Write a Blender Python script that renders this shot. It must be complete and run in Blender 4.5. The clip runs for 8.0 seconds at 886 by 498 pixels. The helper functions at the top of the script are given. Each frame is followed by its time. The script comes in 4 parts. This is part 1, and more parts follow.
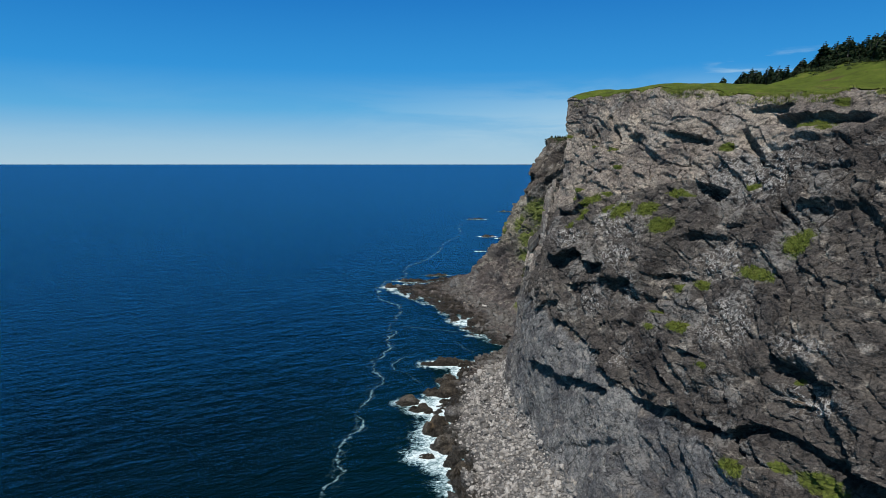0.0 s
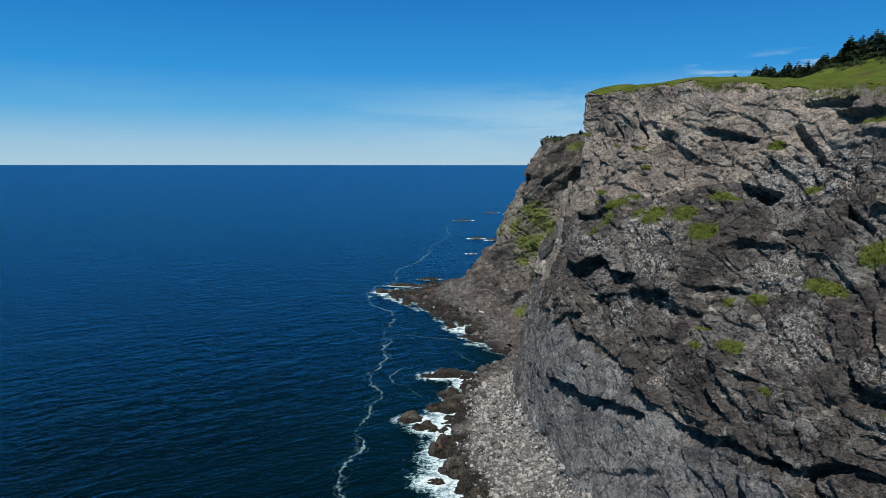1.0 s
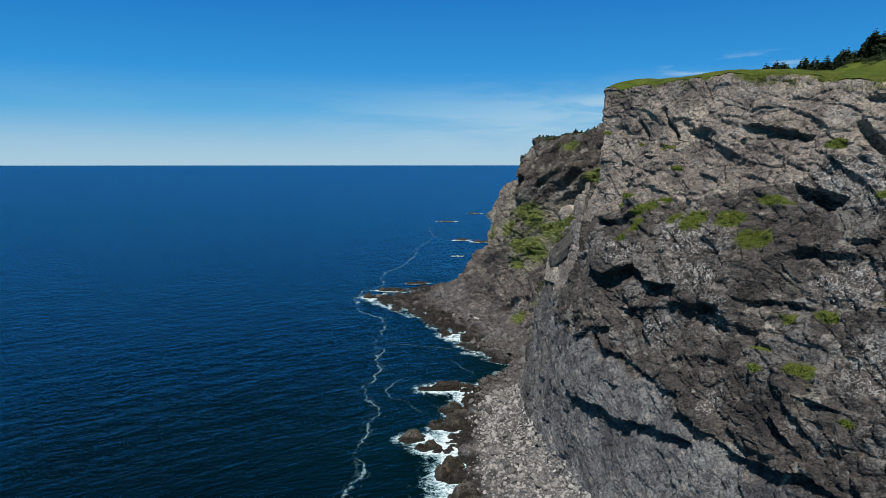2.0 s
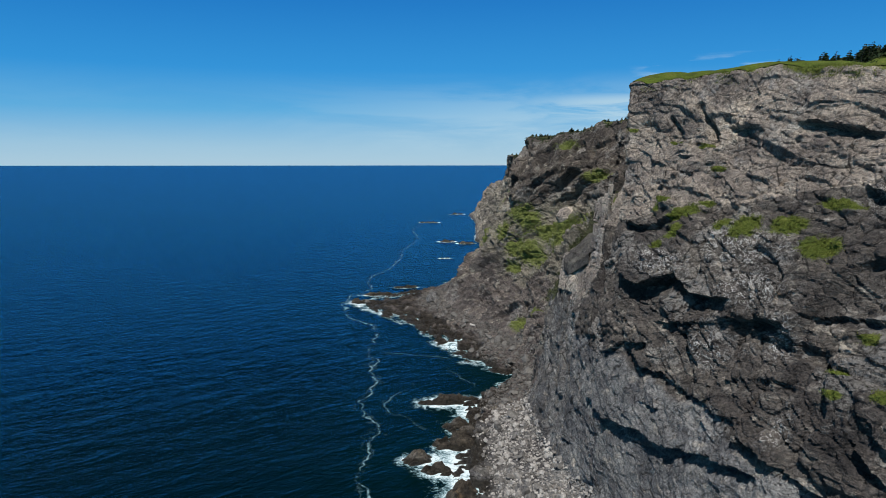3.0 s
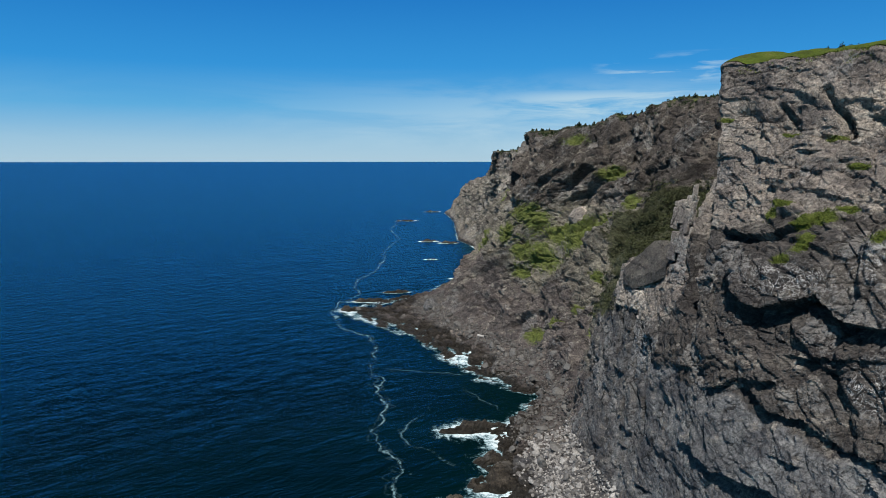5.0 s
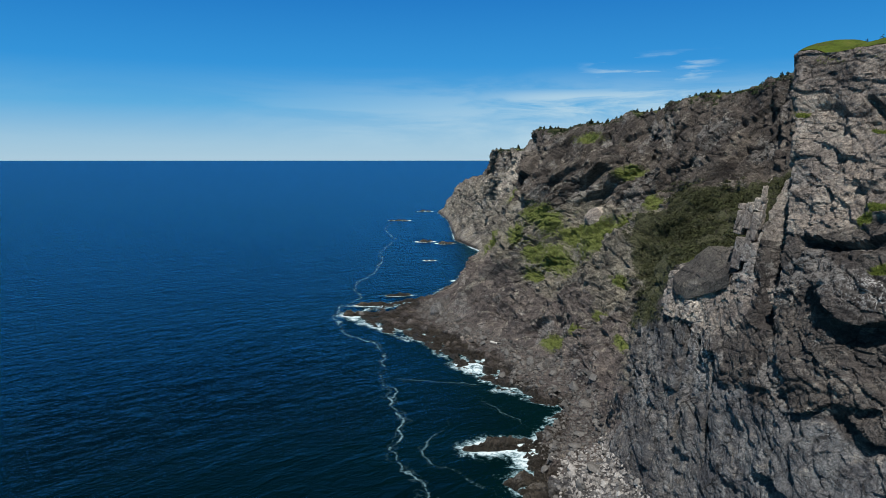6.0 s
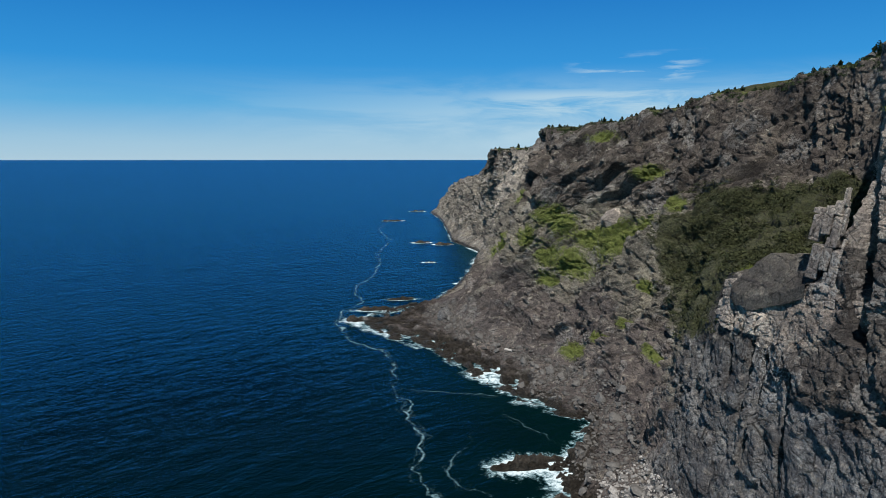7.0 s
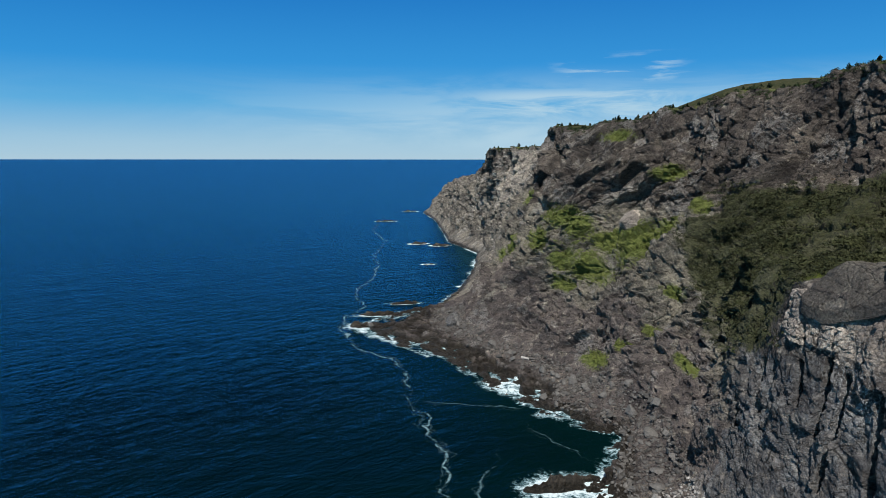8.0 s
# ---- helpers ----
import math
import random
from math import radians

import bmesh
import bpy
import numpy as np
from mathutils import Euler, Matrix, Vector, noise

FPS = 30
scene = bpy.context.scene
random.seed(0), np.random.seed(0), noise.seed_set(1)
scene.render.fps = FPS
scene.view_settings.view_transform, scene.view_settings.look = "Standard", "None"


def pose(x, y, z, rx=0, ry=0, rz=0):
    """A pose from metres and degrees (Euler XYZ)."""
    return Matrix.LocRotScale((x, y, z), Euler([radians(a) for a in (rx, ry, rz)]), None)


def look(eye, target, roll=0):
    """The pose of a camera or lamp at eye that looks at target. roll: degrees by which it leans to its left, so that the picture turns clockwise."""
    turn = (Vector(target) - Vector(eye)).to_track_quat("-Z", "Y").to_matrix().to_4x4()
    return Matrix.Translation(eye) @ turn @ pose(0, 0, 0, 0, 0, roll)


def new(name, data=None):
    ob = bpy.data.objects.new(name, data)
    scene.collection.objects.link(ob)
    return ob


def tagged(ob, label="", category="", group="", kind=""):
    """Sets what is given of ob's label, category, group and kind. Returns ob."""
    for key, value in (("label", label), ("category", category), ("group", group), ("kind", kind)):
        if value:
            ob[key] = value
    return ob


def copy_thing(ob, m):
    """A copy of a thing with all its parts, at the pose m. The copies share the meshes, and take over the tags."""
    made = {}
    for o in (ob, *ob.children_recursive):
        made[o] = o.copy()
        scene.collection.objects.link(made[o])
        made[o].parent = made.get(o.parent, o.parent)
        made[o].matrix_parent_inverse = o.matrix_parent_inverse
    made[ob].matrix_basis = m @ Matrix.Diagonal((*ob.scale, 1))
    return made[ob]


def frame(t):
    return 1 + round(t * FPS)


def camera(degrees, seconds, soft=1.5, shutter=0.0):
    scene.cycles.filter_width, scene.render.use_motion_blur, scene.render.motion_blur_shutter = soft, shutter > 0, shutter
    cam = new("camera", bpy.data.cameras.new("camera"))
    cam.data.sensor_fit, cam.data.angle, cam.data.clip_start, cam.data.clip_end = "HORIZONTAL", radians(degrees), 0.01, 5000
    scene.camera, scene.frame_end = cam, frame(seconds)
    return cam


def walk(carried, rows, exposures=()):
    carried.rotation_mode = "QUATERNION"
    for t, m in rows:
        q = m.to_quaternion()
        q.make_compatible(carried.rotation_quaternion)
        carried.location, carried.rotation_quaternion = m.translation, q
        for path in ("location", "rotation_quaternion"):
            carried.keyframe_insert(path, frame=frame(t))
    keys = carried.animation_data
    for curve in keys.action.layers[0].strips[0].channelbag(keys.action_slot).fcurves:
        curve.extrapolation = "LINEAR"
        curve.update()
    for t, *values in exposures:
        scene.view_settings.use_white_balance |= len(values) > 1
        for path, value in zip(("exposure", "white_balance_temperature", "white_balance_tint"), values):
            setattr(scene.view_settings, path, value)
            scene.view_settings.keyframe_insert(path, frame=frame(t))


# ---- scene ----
# A steep rocky sea coast: x points inland (east), y along the coast (north), the sea lies at z = 0.
cam = camera(65.3, 8.0, soft=0.85)
METRES, EYE, TILT, LEAN, TURN = 100.0, 60.0, -7.0, 0.0, 0.0
ROWS = [
    (0.0, 0.0, 0.0, 0.0, -0.0, 0.0, 0.0),
    (0.5, -0.0277, 0.0578, 0.0066, -0.63, 0.03, 0.05),
    (1.0, -0.0537, 0.1123, 0.013, -1.53, 0.05, 0.17),
    (1.5, -0.0807, 0.1692, 0.0201, -2.46, 0.05, 0.31),
    (3.0, -0.1615, 0.335, 0.0411, -5.27, 0.05, 0.68),
    (3.5, -0.1891, 0.3923, 0.0483, -6.16, -0.01, 0.8),
    (4.0, -0.2156, 0.447, 0.0551, -6.93, -0.09, 0.91),
    (4.5, -0.2442, 0.5036, 0.0622, -7.69, -0.18, 1.0),
    (5.0, -0.2728, 0.5573, 0.069, -8.23, -0.29, 1.05),
    (6.5, -0.3645, 0.7233, 0.0893, -9.92, -0.45, 1.22),
    (7.0, -0.3942, 0.7762, 0.0956, -10.48, -0.48, 1.29),
    (7.5, -0.425, 0.8308, 0.1022, -11.06, -0.51, 1.34),
    (8.0, -0.4548, 0.8834, 0.1088, -11.65, -0.55, 1.39),
]
walk(cam, [(t, pose(0, 0, EYE, TILT, LEAN, TURN) @ pose(METRES * x, METRES * y, METRES * z, 90 + pitch, roll, yaw)) for t, x, y, z, yaw, pitch, roll in ROWS])

# ---------------------------------------------------------------- light
SUN_FROM = Vector((-0.33, -0.76, 1.08)).normalized()
SUN_POWER, SKY_POWER = 5.0, 0.105
sun_data = bpy.data.lights.new("sun", "SUN")
sun_data.energy, sun_data.angle, sun_data.color = SUN_POWER, radians(0.53), (1.0, 0.97, 0.93)
sun = new("sun", sun_data)
sun.matrix_world = look(SUN_FROM * 300, (0, 0, 0))


class Nodes:
    """A short way to write node trees."""

    def __init__(self, tree):
        self.tree = tree
        tree.nodes.clear()

    def add(self, kind, props=None, **sockets):
        n = self.tree.nodes.new(kind)
        for k, v in (props or {}).items():
            setattr(n, k, v)
        for k, v in sockets.items():
            self.put(n.inputs[k.replace("_", " ")], v)
        return n

    def put(self, socket, v):
        if isinstance(v, bpy.types.NodeSocket):
            self.tree.links.new(v, socket)
        else:
            socket.default_value = v

    def math(self, op, a, b=0.0, clamp=False):
        n = self.tree.nodes.new("ShaderNodeMath")
        n.operation, n.use_clamp = op, clamp
        self.put(n.inputs[0], a), self.put(n.inputs[1], b)
        return n.outputs[0]

    def noise(self, vector, scale, detail=5.0, rough=0.55, distort=0.0):
        n = self.add("ShaderNodeTexNoise", None, Vector=vector, Scale=scale, Detail=detail, Roughness=rough, Distortion=distort)
        return n.outputs[0]

    def step(self, v, lo, hi, a=0.0, b=1.0):
        n = self.add("ShaderNodeMapRange", {"interpolation_type": "SMOOTHSTEP"}, Value=v)
        for k, x in zip((1, 2, 3, 4), (lo, hi, a, b)):
            self.put(n.inputs[k], x)
        return n.outputs[0]

    def mix(self, f, a, b, blend="MIX"):
        n = self.tree.nodes.new("ShaderNodeMix")
        n.data_type, n.blend_type = "RGBA", blend
        for k, v in ((0, f), (6, a), (7, b)):
            self.put(n.inputs[k], (*v, 1.0) if isinstance(v, tuple) and len(v) == 3 else v)
        return n.outputs[2]

    def ramp(self, f, stops):
        n = self.tree.nodes.new("ShaderNodeValToRGB")
        e = n.color_ramp.elements
        while len(e) < len(stops):
            e.new(0.5)
        for el, (p, c) in zip(e, stops):
            el.position, el.color = p, (*c, 1.0)
        self.put(n.inputs[0], f)
        return n.outputs[0]

    def scaled(self, vector, sx, sy, sz, turn=0.0):
        n = self.add("ShaderNodeMapping", None, Vector=vector)
        n.inputs["Scale"].default_value, n.inputs["Rotation"].default_value = (sx, sy, sz), (0, 0, turn)
        return n.outputs[0]


world = bpy.data.worlds.new("sky")
scene.world = world
world.use_nodes = True
w = Nodes(world.node_tree)
sky = w.add("ShaderNodeTexSky", {"sky_type": "NISHITA", "sun_disc": False, "sun_elevation": math.asin(SUN_FROM.z),
                                  "sun_rotation": math.atan2(SUN_FROM.x, SUN_FROM.y), "altitude": 60.0, "air_density": 1.0, "dust_density": 0.15, "ozone_density": 3.0})
way = w.add("ShaderNodeTexCoord").outputs["Generated"]
way_xyz = w.add("ShaderNodeSeparateXYZ", None, Vector=way)
# thin high cloud: long veils close above the horizon
veil_at = w.scaled(way, 2.0, 2.0, 11.0)
veil = w.step(w.noise(veil_at, 1.7, 8.0, 0.6, 0.7), 0.38, 0.64)
low = w.step(way_xyz.outputs[2], 0.0, 0.03)
high = w.step(way_xyz.outputs[2], 0.135, 0.05)
east = w.step(way_xyz.outputs[0], -0.25, 0.35, 0.10, 0.9)
veil = w.math("MULTIPLY", w.math("MULTIPLY", w.math("MULTIPLY", veil, low), high), east)
wisp_at = w.scaled(way, 7.0, 7.0, 52.0)
wisp_at.node.inputs["Location"].default_value = (-0.25, 0, 0)
wisp = w.step(w.noise(wisp_at, 1.5, 6.0, 0.55, 0.2), 0.50, 0.66)
wisp = w.math("MULTIPLY", w.math("MULTIPLY", wisp, w.step(way_xyz.outputs[2], 0.095, 0.115)), w.math("MULTIPLY", w.step(way_xyz.outputs[2], 0.15, 0.125), w.math("MULTIPLY", w.step(way_xyz.outputs[0], 0.33, 0.39), w.step(way_xyz.outputs[0], 0.53, 0.47))))
bank = w.math("MULTIPLY", w.math("MULTIPLY", w.step(way_xyz.outputs[0], 0.12, 0.34), w.step(way_xyz.outputs[0], 0.62, 0.44)), w.math("MULTIPLY", w.step(way_xyz.outputs[2], 0.03, 0.07), w.step(way_xyz.outputs[2], 0.105, 0.085)))
bank = w.math("MULTIPLY", bank, w.step(w.noise(w.scaled(way, 3.0, 3.0, 22.0), 2.2, 8.0, 0.6, 0.8), 0.32, 0.62))
veil = w.math("MAXIMUM", w.math("MAXIMUM", veil, w.math("MULTIPLY", bank, 1.1)), w.math("MULTIPLY", wisp, 0.75))
# a clear northern summer sky: pale at the horizon, quickly deepening
clear = w.ramp(way_xyz.outputs[2], [(0.0, (0.40, 0.60, 0.74)), (0.03, (0.30, 0.54, 0.74)), (0.075, (0.085, 0.40, 0.74)), (0.13, (0.016, 0.285, 0.70)), (0.22, (0.004, 0.19, 0.58)), (0.32, (0.022, 0.095, 0.24)), (0.5, (0.026, 0.050, 0.10)), (1.0, (0.020, 0.028, 0.046))])
sky_colour = w.mix(0.06, w.mix(1.0, clear, (9.3, 9.3, 9.3), "MULTIPLY"), sky.outputs[0])
sky_colour = w.mix(w.math("MULTIPLY", veil, 0.75, True), sky_colour, (4.6, 6.4, 7.5))
back = w.add("ShaderNodeBackground", None, Color=sky_colour, Strength=SKY_POWER)
w.put(w.add("ShaderNodeOutputWorld").inputs[0], back.outputs[0])


# ---------------------------------------------------------------- materials
def material(name):
    m = bpy.data.materials.new(name)
    m.use_nodes = True
    n = Nodes(m.node_tree)
    return m, n, n.add("ShaderNodeTexCoord").outputs["Object"]


def finish(n, colour, rough, bump=None, strength=0.6, distance=0.2, spec=0.3, extra=None):
    b = n.add("ShaderNodeBsdfPrincipled", None, Base_Color=colour, Roughness=rough)
    b.inputs["Specular IOR Level"].default_value = spec
    if bump is not None:
        n.put(b.inputs["Normal"], n.add("ShaderNodeBump", None, Height=bump, Strength=strength, Distance=distance).outputs[0])
    n.put(n.add("ShaderNodeOutputMaterial").inputs[0], b.outputs[0])
    return b


def rock_material(name, low, mid, high, pale, wet_to=2.2, lichen=0.5, blur=0.1, greens=((0.048, 0.062, 0.012), (0.098, 0.125, 0.018), (0.165, 0.175, 0.045))):
    """Weathered crag: colour changes with the bed it lies in; lichen, rust, moss by the mesh's own mask, a wet dark foot at the sea."""
    m, n, at = material(name)
    at = n.add("ShaderNodeNewGeometry").outputs["Position"]
    medium = n.noise(n.scaled(at, 1.0, 1.0, 1.7), 0.32, 8.0, 0.62, 0.4)
    fine = n.noise(at, 2.6, 8.0, 0.68)
    place = n.add("ShaderNodeSeparateXYZ", None, Vector=at)
    z = place.outputs[2]
    tone = n.add("ShaderNodeAttribute", {"attribute_name": "tone"}).outputs["Fac"]
    bed = n.math("ADD", tone, n.math("MULTIPLY", n.math("SUBTRACT", n.noise(at, 0.35, 6.0, 0.65), 0.5), 0.55))
    colour = n.ramp(bed, [(0.0, low), (0.16, low), (0.34, mid), (0.66, mid), (0.84, high), (1.0, high)])
    colour = n.mix(n.step(medium, 0.54, 0.68), colour, pale)
    colour = n.mix(1.0, colour, n.ramp(fine, [(0.28, (0.42, 0.42, 0.43)), (0.5, (0.95, 0.94, 0.93)), (0.72, (1.6, 1.57, 1.52))]), "MULTIPLY")
    grit = n.noise(at, 8.0, 5.0, 0.7)
    colour = n.mix(1.0, colour, n.ramp(grit, [(0.3, (0.7, 0.7, 0.7)), (0.7, (1.3, 1.3, 1.3))]), "MULTIPLY")
    colour = n.mix(1.0, colour, n.ramp(n.noise(at, 0.16, 4.0, 0.6, 0.5), [(0.3, (0.55, 0.54, 0.55)), (0.5, (1.0, 0.98, 0.95)), (0.7, (1.35, 1.32, 1.25))]), "MULTIPLY")
    slabs = n.add("ShaderNodeTexVoronoi", None, Vector=n.mix(0.5, n.scaled(at, 0.9, 0.9, 1.2), n.add("ShaderNodeTexNoise", None, Vector=at, Scale=0.3, Detail=5.0).outputs[1]), Scale=0.22).outputs[1]
    slab_tone = n.add("ShaderNodeSeparateXYZ", None, Vector=slabs).outputs[0]
    colour = n.mix(1.0, colour, n.ramp(slab_tone, [(0.0, (0.72, 0.71, 0.72)), (0.5, (1.0, 0.99, 0.97)), (1.0, (1.22, 1.2, 1.16))]), "MULTIPLY")
    chips = n.add("ShaderNodeTexVoronoi", None, Vector=n.mix(0.3, n.scaled(at, 0.8, 0.8, 1.25, 0.6), n.add("ShaderNodeTexNoise", None, Vector=at, Scale=0.9, Detail=6.0).outputs[1]), Scale=0.85).outputs[1]
    chip = n.add("ShaderNodeSeparateXYZ", None, Vector=chips)
    colour = n.mix(1.0, colour, n.ramp(chip.outputs[0], [(0.0, (0.84, 0.83, 0.84)), (0.5, (1.0, 0.99, 0.98)), (1.0, (1.14, 1.13, 1.1))]), "MULTIPLY")
    spots = n.step(n.math("MULTIPLY", n.noise(at, 1.3, 9.0, 0.75), n.step(n.noise(at, 0.11, 2.0), 0.4, 0.65)), 0.40, 0.52)
    colour = n.mix(n.math("MULTIPLY", spots, lichen), colour, (0.42, 0.41, 0.39))
    rust = n.step(n.noise(n.scaled(at, 1.0, 1.0, 0.8), 0.21, 5.0), 0.68, 0.78)
    colour = n.mix(n.math("MULTIPLY", rust, 0.45), colour, (0.26, 0.17, 0.09))
    scrawl = n.math("ABSOLUTE", n.math("SUBTRACT", n.noise(at, 0.75, 5.0, 0.62, 1.6), 0.5))
    streaks = n.math("MULTIPLY", n.step(scrawl, 0.038, 0.010), n.step(n.noise(at, 0.9, 5.0, 0.65), 0.38, 0.50))
    speck = n.step(n.noise(at, 2.6, 6.0, 0.75), 0.56, 0.66)
    streaks = n.math("MAXIMUM", streaks, n.math("MULTIPLY", speck, 0.6))
    veined = n.add("ShaderNodeAttribute", {"attribute_name": "veins"}).outputs["Fac"]
    colour = n.mix(n.math("MULTIPLY", n.math("MULTIPLY", streaks, veined), 0.9), colour, (0.55, 0.54, 0.52))
    moss = n.add("ShaderNodeAttribute", {"attribute_name": "moss"}).outputs["Fac"]
    moss = n.step(n.math("ADD", moss, n.math("MULTIPLY", n.math("SUBTRACT", n.noise(at, 0.9, 7.0, 0.7), 0.5), 1.1)), 0.52 - blur, 0.52 + blur)
    green = n.ramp(n.noise(at, 0.7, 6.0), list(zip((0.25, 0.5, 0.75), greens)))
    colour = n.mix(moss, colour, green)
    heath = n.add("ShaderNodeAttribute", {"attribute_name": "heath"}).outputs["Fac"]
    heath = n.step(n.math("ADD", heath, n.math("MULTIPLY", n.math("SUBTRACT", n.noise(at, 0.6, 7.0, 0.7), 0.5), 0.9)), 0.35, 0.6)
    colour = n.mix(n.math("MULTIPLY", heath, 0.85), colour, n.ramp(n.noise(at, 1.6, 6.0, 0.7), [(0.3, (0.020, 0.025, 0.010)), (0.55, (0.054, 0.062, 0.022)), (0.75, (0.11, 0.105, 0.05))]))
    tide = n.math("ADD", z, n.math("MULTIPLY", n.math("SUBTRACT", n.noise(at, 0.25, 5.0), 0.5), 4.0))
    wet = n.step(tide, wet_to, wet_to * 0.4)
    weed = n.ramp(fine, [(0.3, (0.009, 0.009, 0.008)), (0.55, (0.027, 0.023, 0.017)), (0.8, (0.062, 0.050, 0.032))])
    colour = n.mix(n.math("MULTIPLY", wet, 0.9), colour, weed)
    crack = n.add("ShaderNodeTexVoronoi", {"feature": "DISTANCE_TO_EDGE"}, Vector=n.mix(0.35, at, n.add("ShaderNodeTexNoise", None, Vector=at, Scale=0.5).outputs[1]), Scale=0.9).outputs[0]
    crack2 = n.add("ShaderNodeTexVoronoi", {"feature": "DISTANCE_TO_EDGE"}, Vector=n.scaled(at, 1.0, 1.0, 1.8), Scale=2.1).outputs[0]
    bump = n.math("ADD", n.math("ADD", n.math("MULTIPLY", medium, 0.7), n.math("MULTIPLY", fine, 0.7)), n.math("ADD", n.math("MULTIPLY", grit, 0.18), n.math("MULTIPLY", chip.outputs[1], 0.25)))
    bump = n.math("ADD", bump, n.math("MULTIPLY", n.step(crack, 0.0, 0.09), 0.22))
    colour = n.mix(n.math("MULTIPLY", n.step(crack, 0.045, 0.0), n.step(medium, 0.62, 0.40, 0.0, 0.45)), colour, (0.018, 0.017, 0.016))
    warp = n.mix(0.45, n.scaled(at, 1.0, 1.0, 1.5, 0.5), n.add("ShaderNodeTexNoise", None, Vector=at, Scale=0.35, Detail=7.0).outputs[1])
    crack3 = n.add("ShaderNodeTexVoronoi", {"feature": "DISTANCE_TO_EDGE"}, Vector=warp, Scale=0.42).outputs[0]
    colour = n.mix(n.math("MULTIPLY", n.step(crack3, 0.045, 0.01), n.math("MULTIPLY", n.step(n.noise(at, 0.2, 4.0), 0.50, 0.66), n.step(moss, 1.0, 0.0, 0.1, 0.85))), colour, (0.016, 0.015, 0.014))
    bump = n.math("ADD", bump, n.math("MULTIPLY", n.step(crack3, 0.0, 0.08), 0.22))
    bump = n.math("ADD", bump, n.math("MULTIPLY", n.step(crack2, 0.0, 0.08), 0.12))
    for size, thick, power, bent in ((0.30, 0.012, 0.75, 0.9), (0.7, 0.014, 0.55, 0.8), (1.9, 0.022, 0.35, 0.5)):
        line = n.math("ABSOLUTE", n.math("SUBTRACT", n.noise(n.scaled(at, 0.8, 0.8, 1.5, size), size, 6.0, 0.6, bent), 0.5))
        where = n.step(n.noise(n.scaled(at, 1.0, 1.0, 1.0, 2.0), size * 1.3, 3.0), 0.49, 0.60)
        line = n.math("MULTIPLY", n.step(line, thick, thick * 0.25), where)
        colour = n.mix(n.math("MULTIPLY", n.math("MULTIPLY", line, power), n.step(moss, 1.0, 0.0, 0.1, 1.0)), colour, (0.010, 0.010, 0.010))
        bump = n.math("SUBTRACT", bump, n.math("MULTIPLY", line, 0.35))
    finish(n, colour, n.step(wet, 0.0, 1.0, 0.88, 0.38), bump, 1.0, 0.5, 0.25)
    return m


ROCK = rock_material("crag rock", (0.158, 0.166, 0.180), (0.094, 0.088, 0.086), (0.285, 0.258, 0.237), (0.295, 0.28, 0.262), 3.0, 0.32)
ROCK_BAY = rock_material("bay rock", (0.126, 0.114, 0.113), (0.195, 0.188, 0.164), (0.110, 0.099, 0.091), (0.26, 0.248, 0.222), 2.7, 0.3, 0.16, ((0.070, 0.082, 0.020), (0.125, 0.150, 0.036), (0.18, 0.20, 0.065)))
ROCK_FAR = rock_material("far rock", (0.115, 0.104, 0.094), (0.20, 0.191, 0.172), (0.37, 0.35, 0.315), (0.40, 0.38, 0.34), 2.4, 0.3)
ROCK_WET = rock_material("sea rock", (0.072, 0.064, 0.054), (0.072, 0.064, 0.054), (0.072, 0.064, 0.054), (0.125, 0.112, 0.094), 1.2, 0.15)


def boulder_material(name, base, light):
    m, n, at = material(name)
    each = n.add("ShaderNodeNewGeometry").outputs["Random Per Island"]
    fine = n.noise(at, 3.0, 7.0, 0.65)
    colour = n.mix(each, base, light)
    colour = n.mix(1.0, colour, n.ramp(fine, [(0.3, (0.6, 0.6, 0.6)), (0.7, (1.3, 1.3, 1.28))]), "MULTIPLY")
    finish(n, colour, 0.85, fine, 0.7, 0.12, 0.25)
    return m


BOULDER = boulder_material("beach boulders", (0.095, 0.09, 0.086), (0.39, 0.372, 0.35))
TALUS = boulder_material("talus", (0.060, 0.057, 0.054), (0.150, 0.143, 0.135))


def turf_material():
    """Short cropped grass to the south, brown-green heath to the north, bare soil in patches."""
    m, n, at = material("turf")
    y = n.add("ShaderNodeSeparateXYZ", None, Vector=at).outputs[1]
    broad, medium, fine = n.noise(at, 0.035, 4.0), n.noise(at, 0.3, 6.0, 0.6), n.noise(at, 2.5, 6.0, 0.7)
    meadow = n.ramp(medium, [(0.3, (0.046, 0.062, 0.012)), (0.55, (0.078, 0.108, 0.016)), (0.75, (0.125, 0.128, 0.034))])
    heath = n.ramp(n.noise(at, 0.12, 7.0, 0.65), [(0.32, (0.018, 0.023, 0.011)), (0.5, (0.036, 0.042, 0.019)), (0.68, (0.082, 0.072, 0.042))])
    north = n.step(n.math("ADD", y, n.math("MULTIPLY", broad, 12)), 198, 203)
    colour = n.mix(north, meadow, heath)
    soil = n.step(n.noise(at, 0.16, 7.0, 0.65), 0.56, 0.68)
    colour = n.mix(n.math("MULTIPLY", soil, 0.7), colour, (0.085, 0.062, 0.034))
    colour = n.mix(1.0, colour, n.ramp(fine, [(0.3, (0.6, 0.62, 0.55)), (0.7, (1.3, 1.3, 1.2))]), "MULTIPLY")
    finish(n, colour, 0.9, n.math("ADD", medium, fine), 0.8, 0.3, 0.15)
    return m


TURF = turf_material()


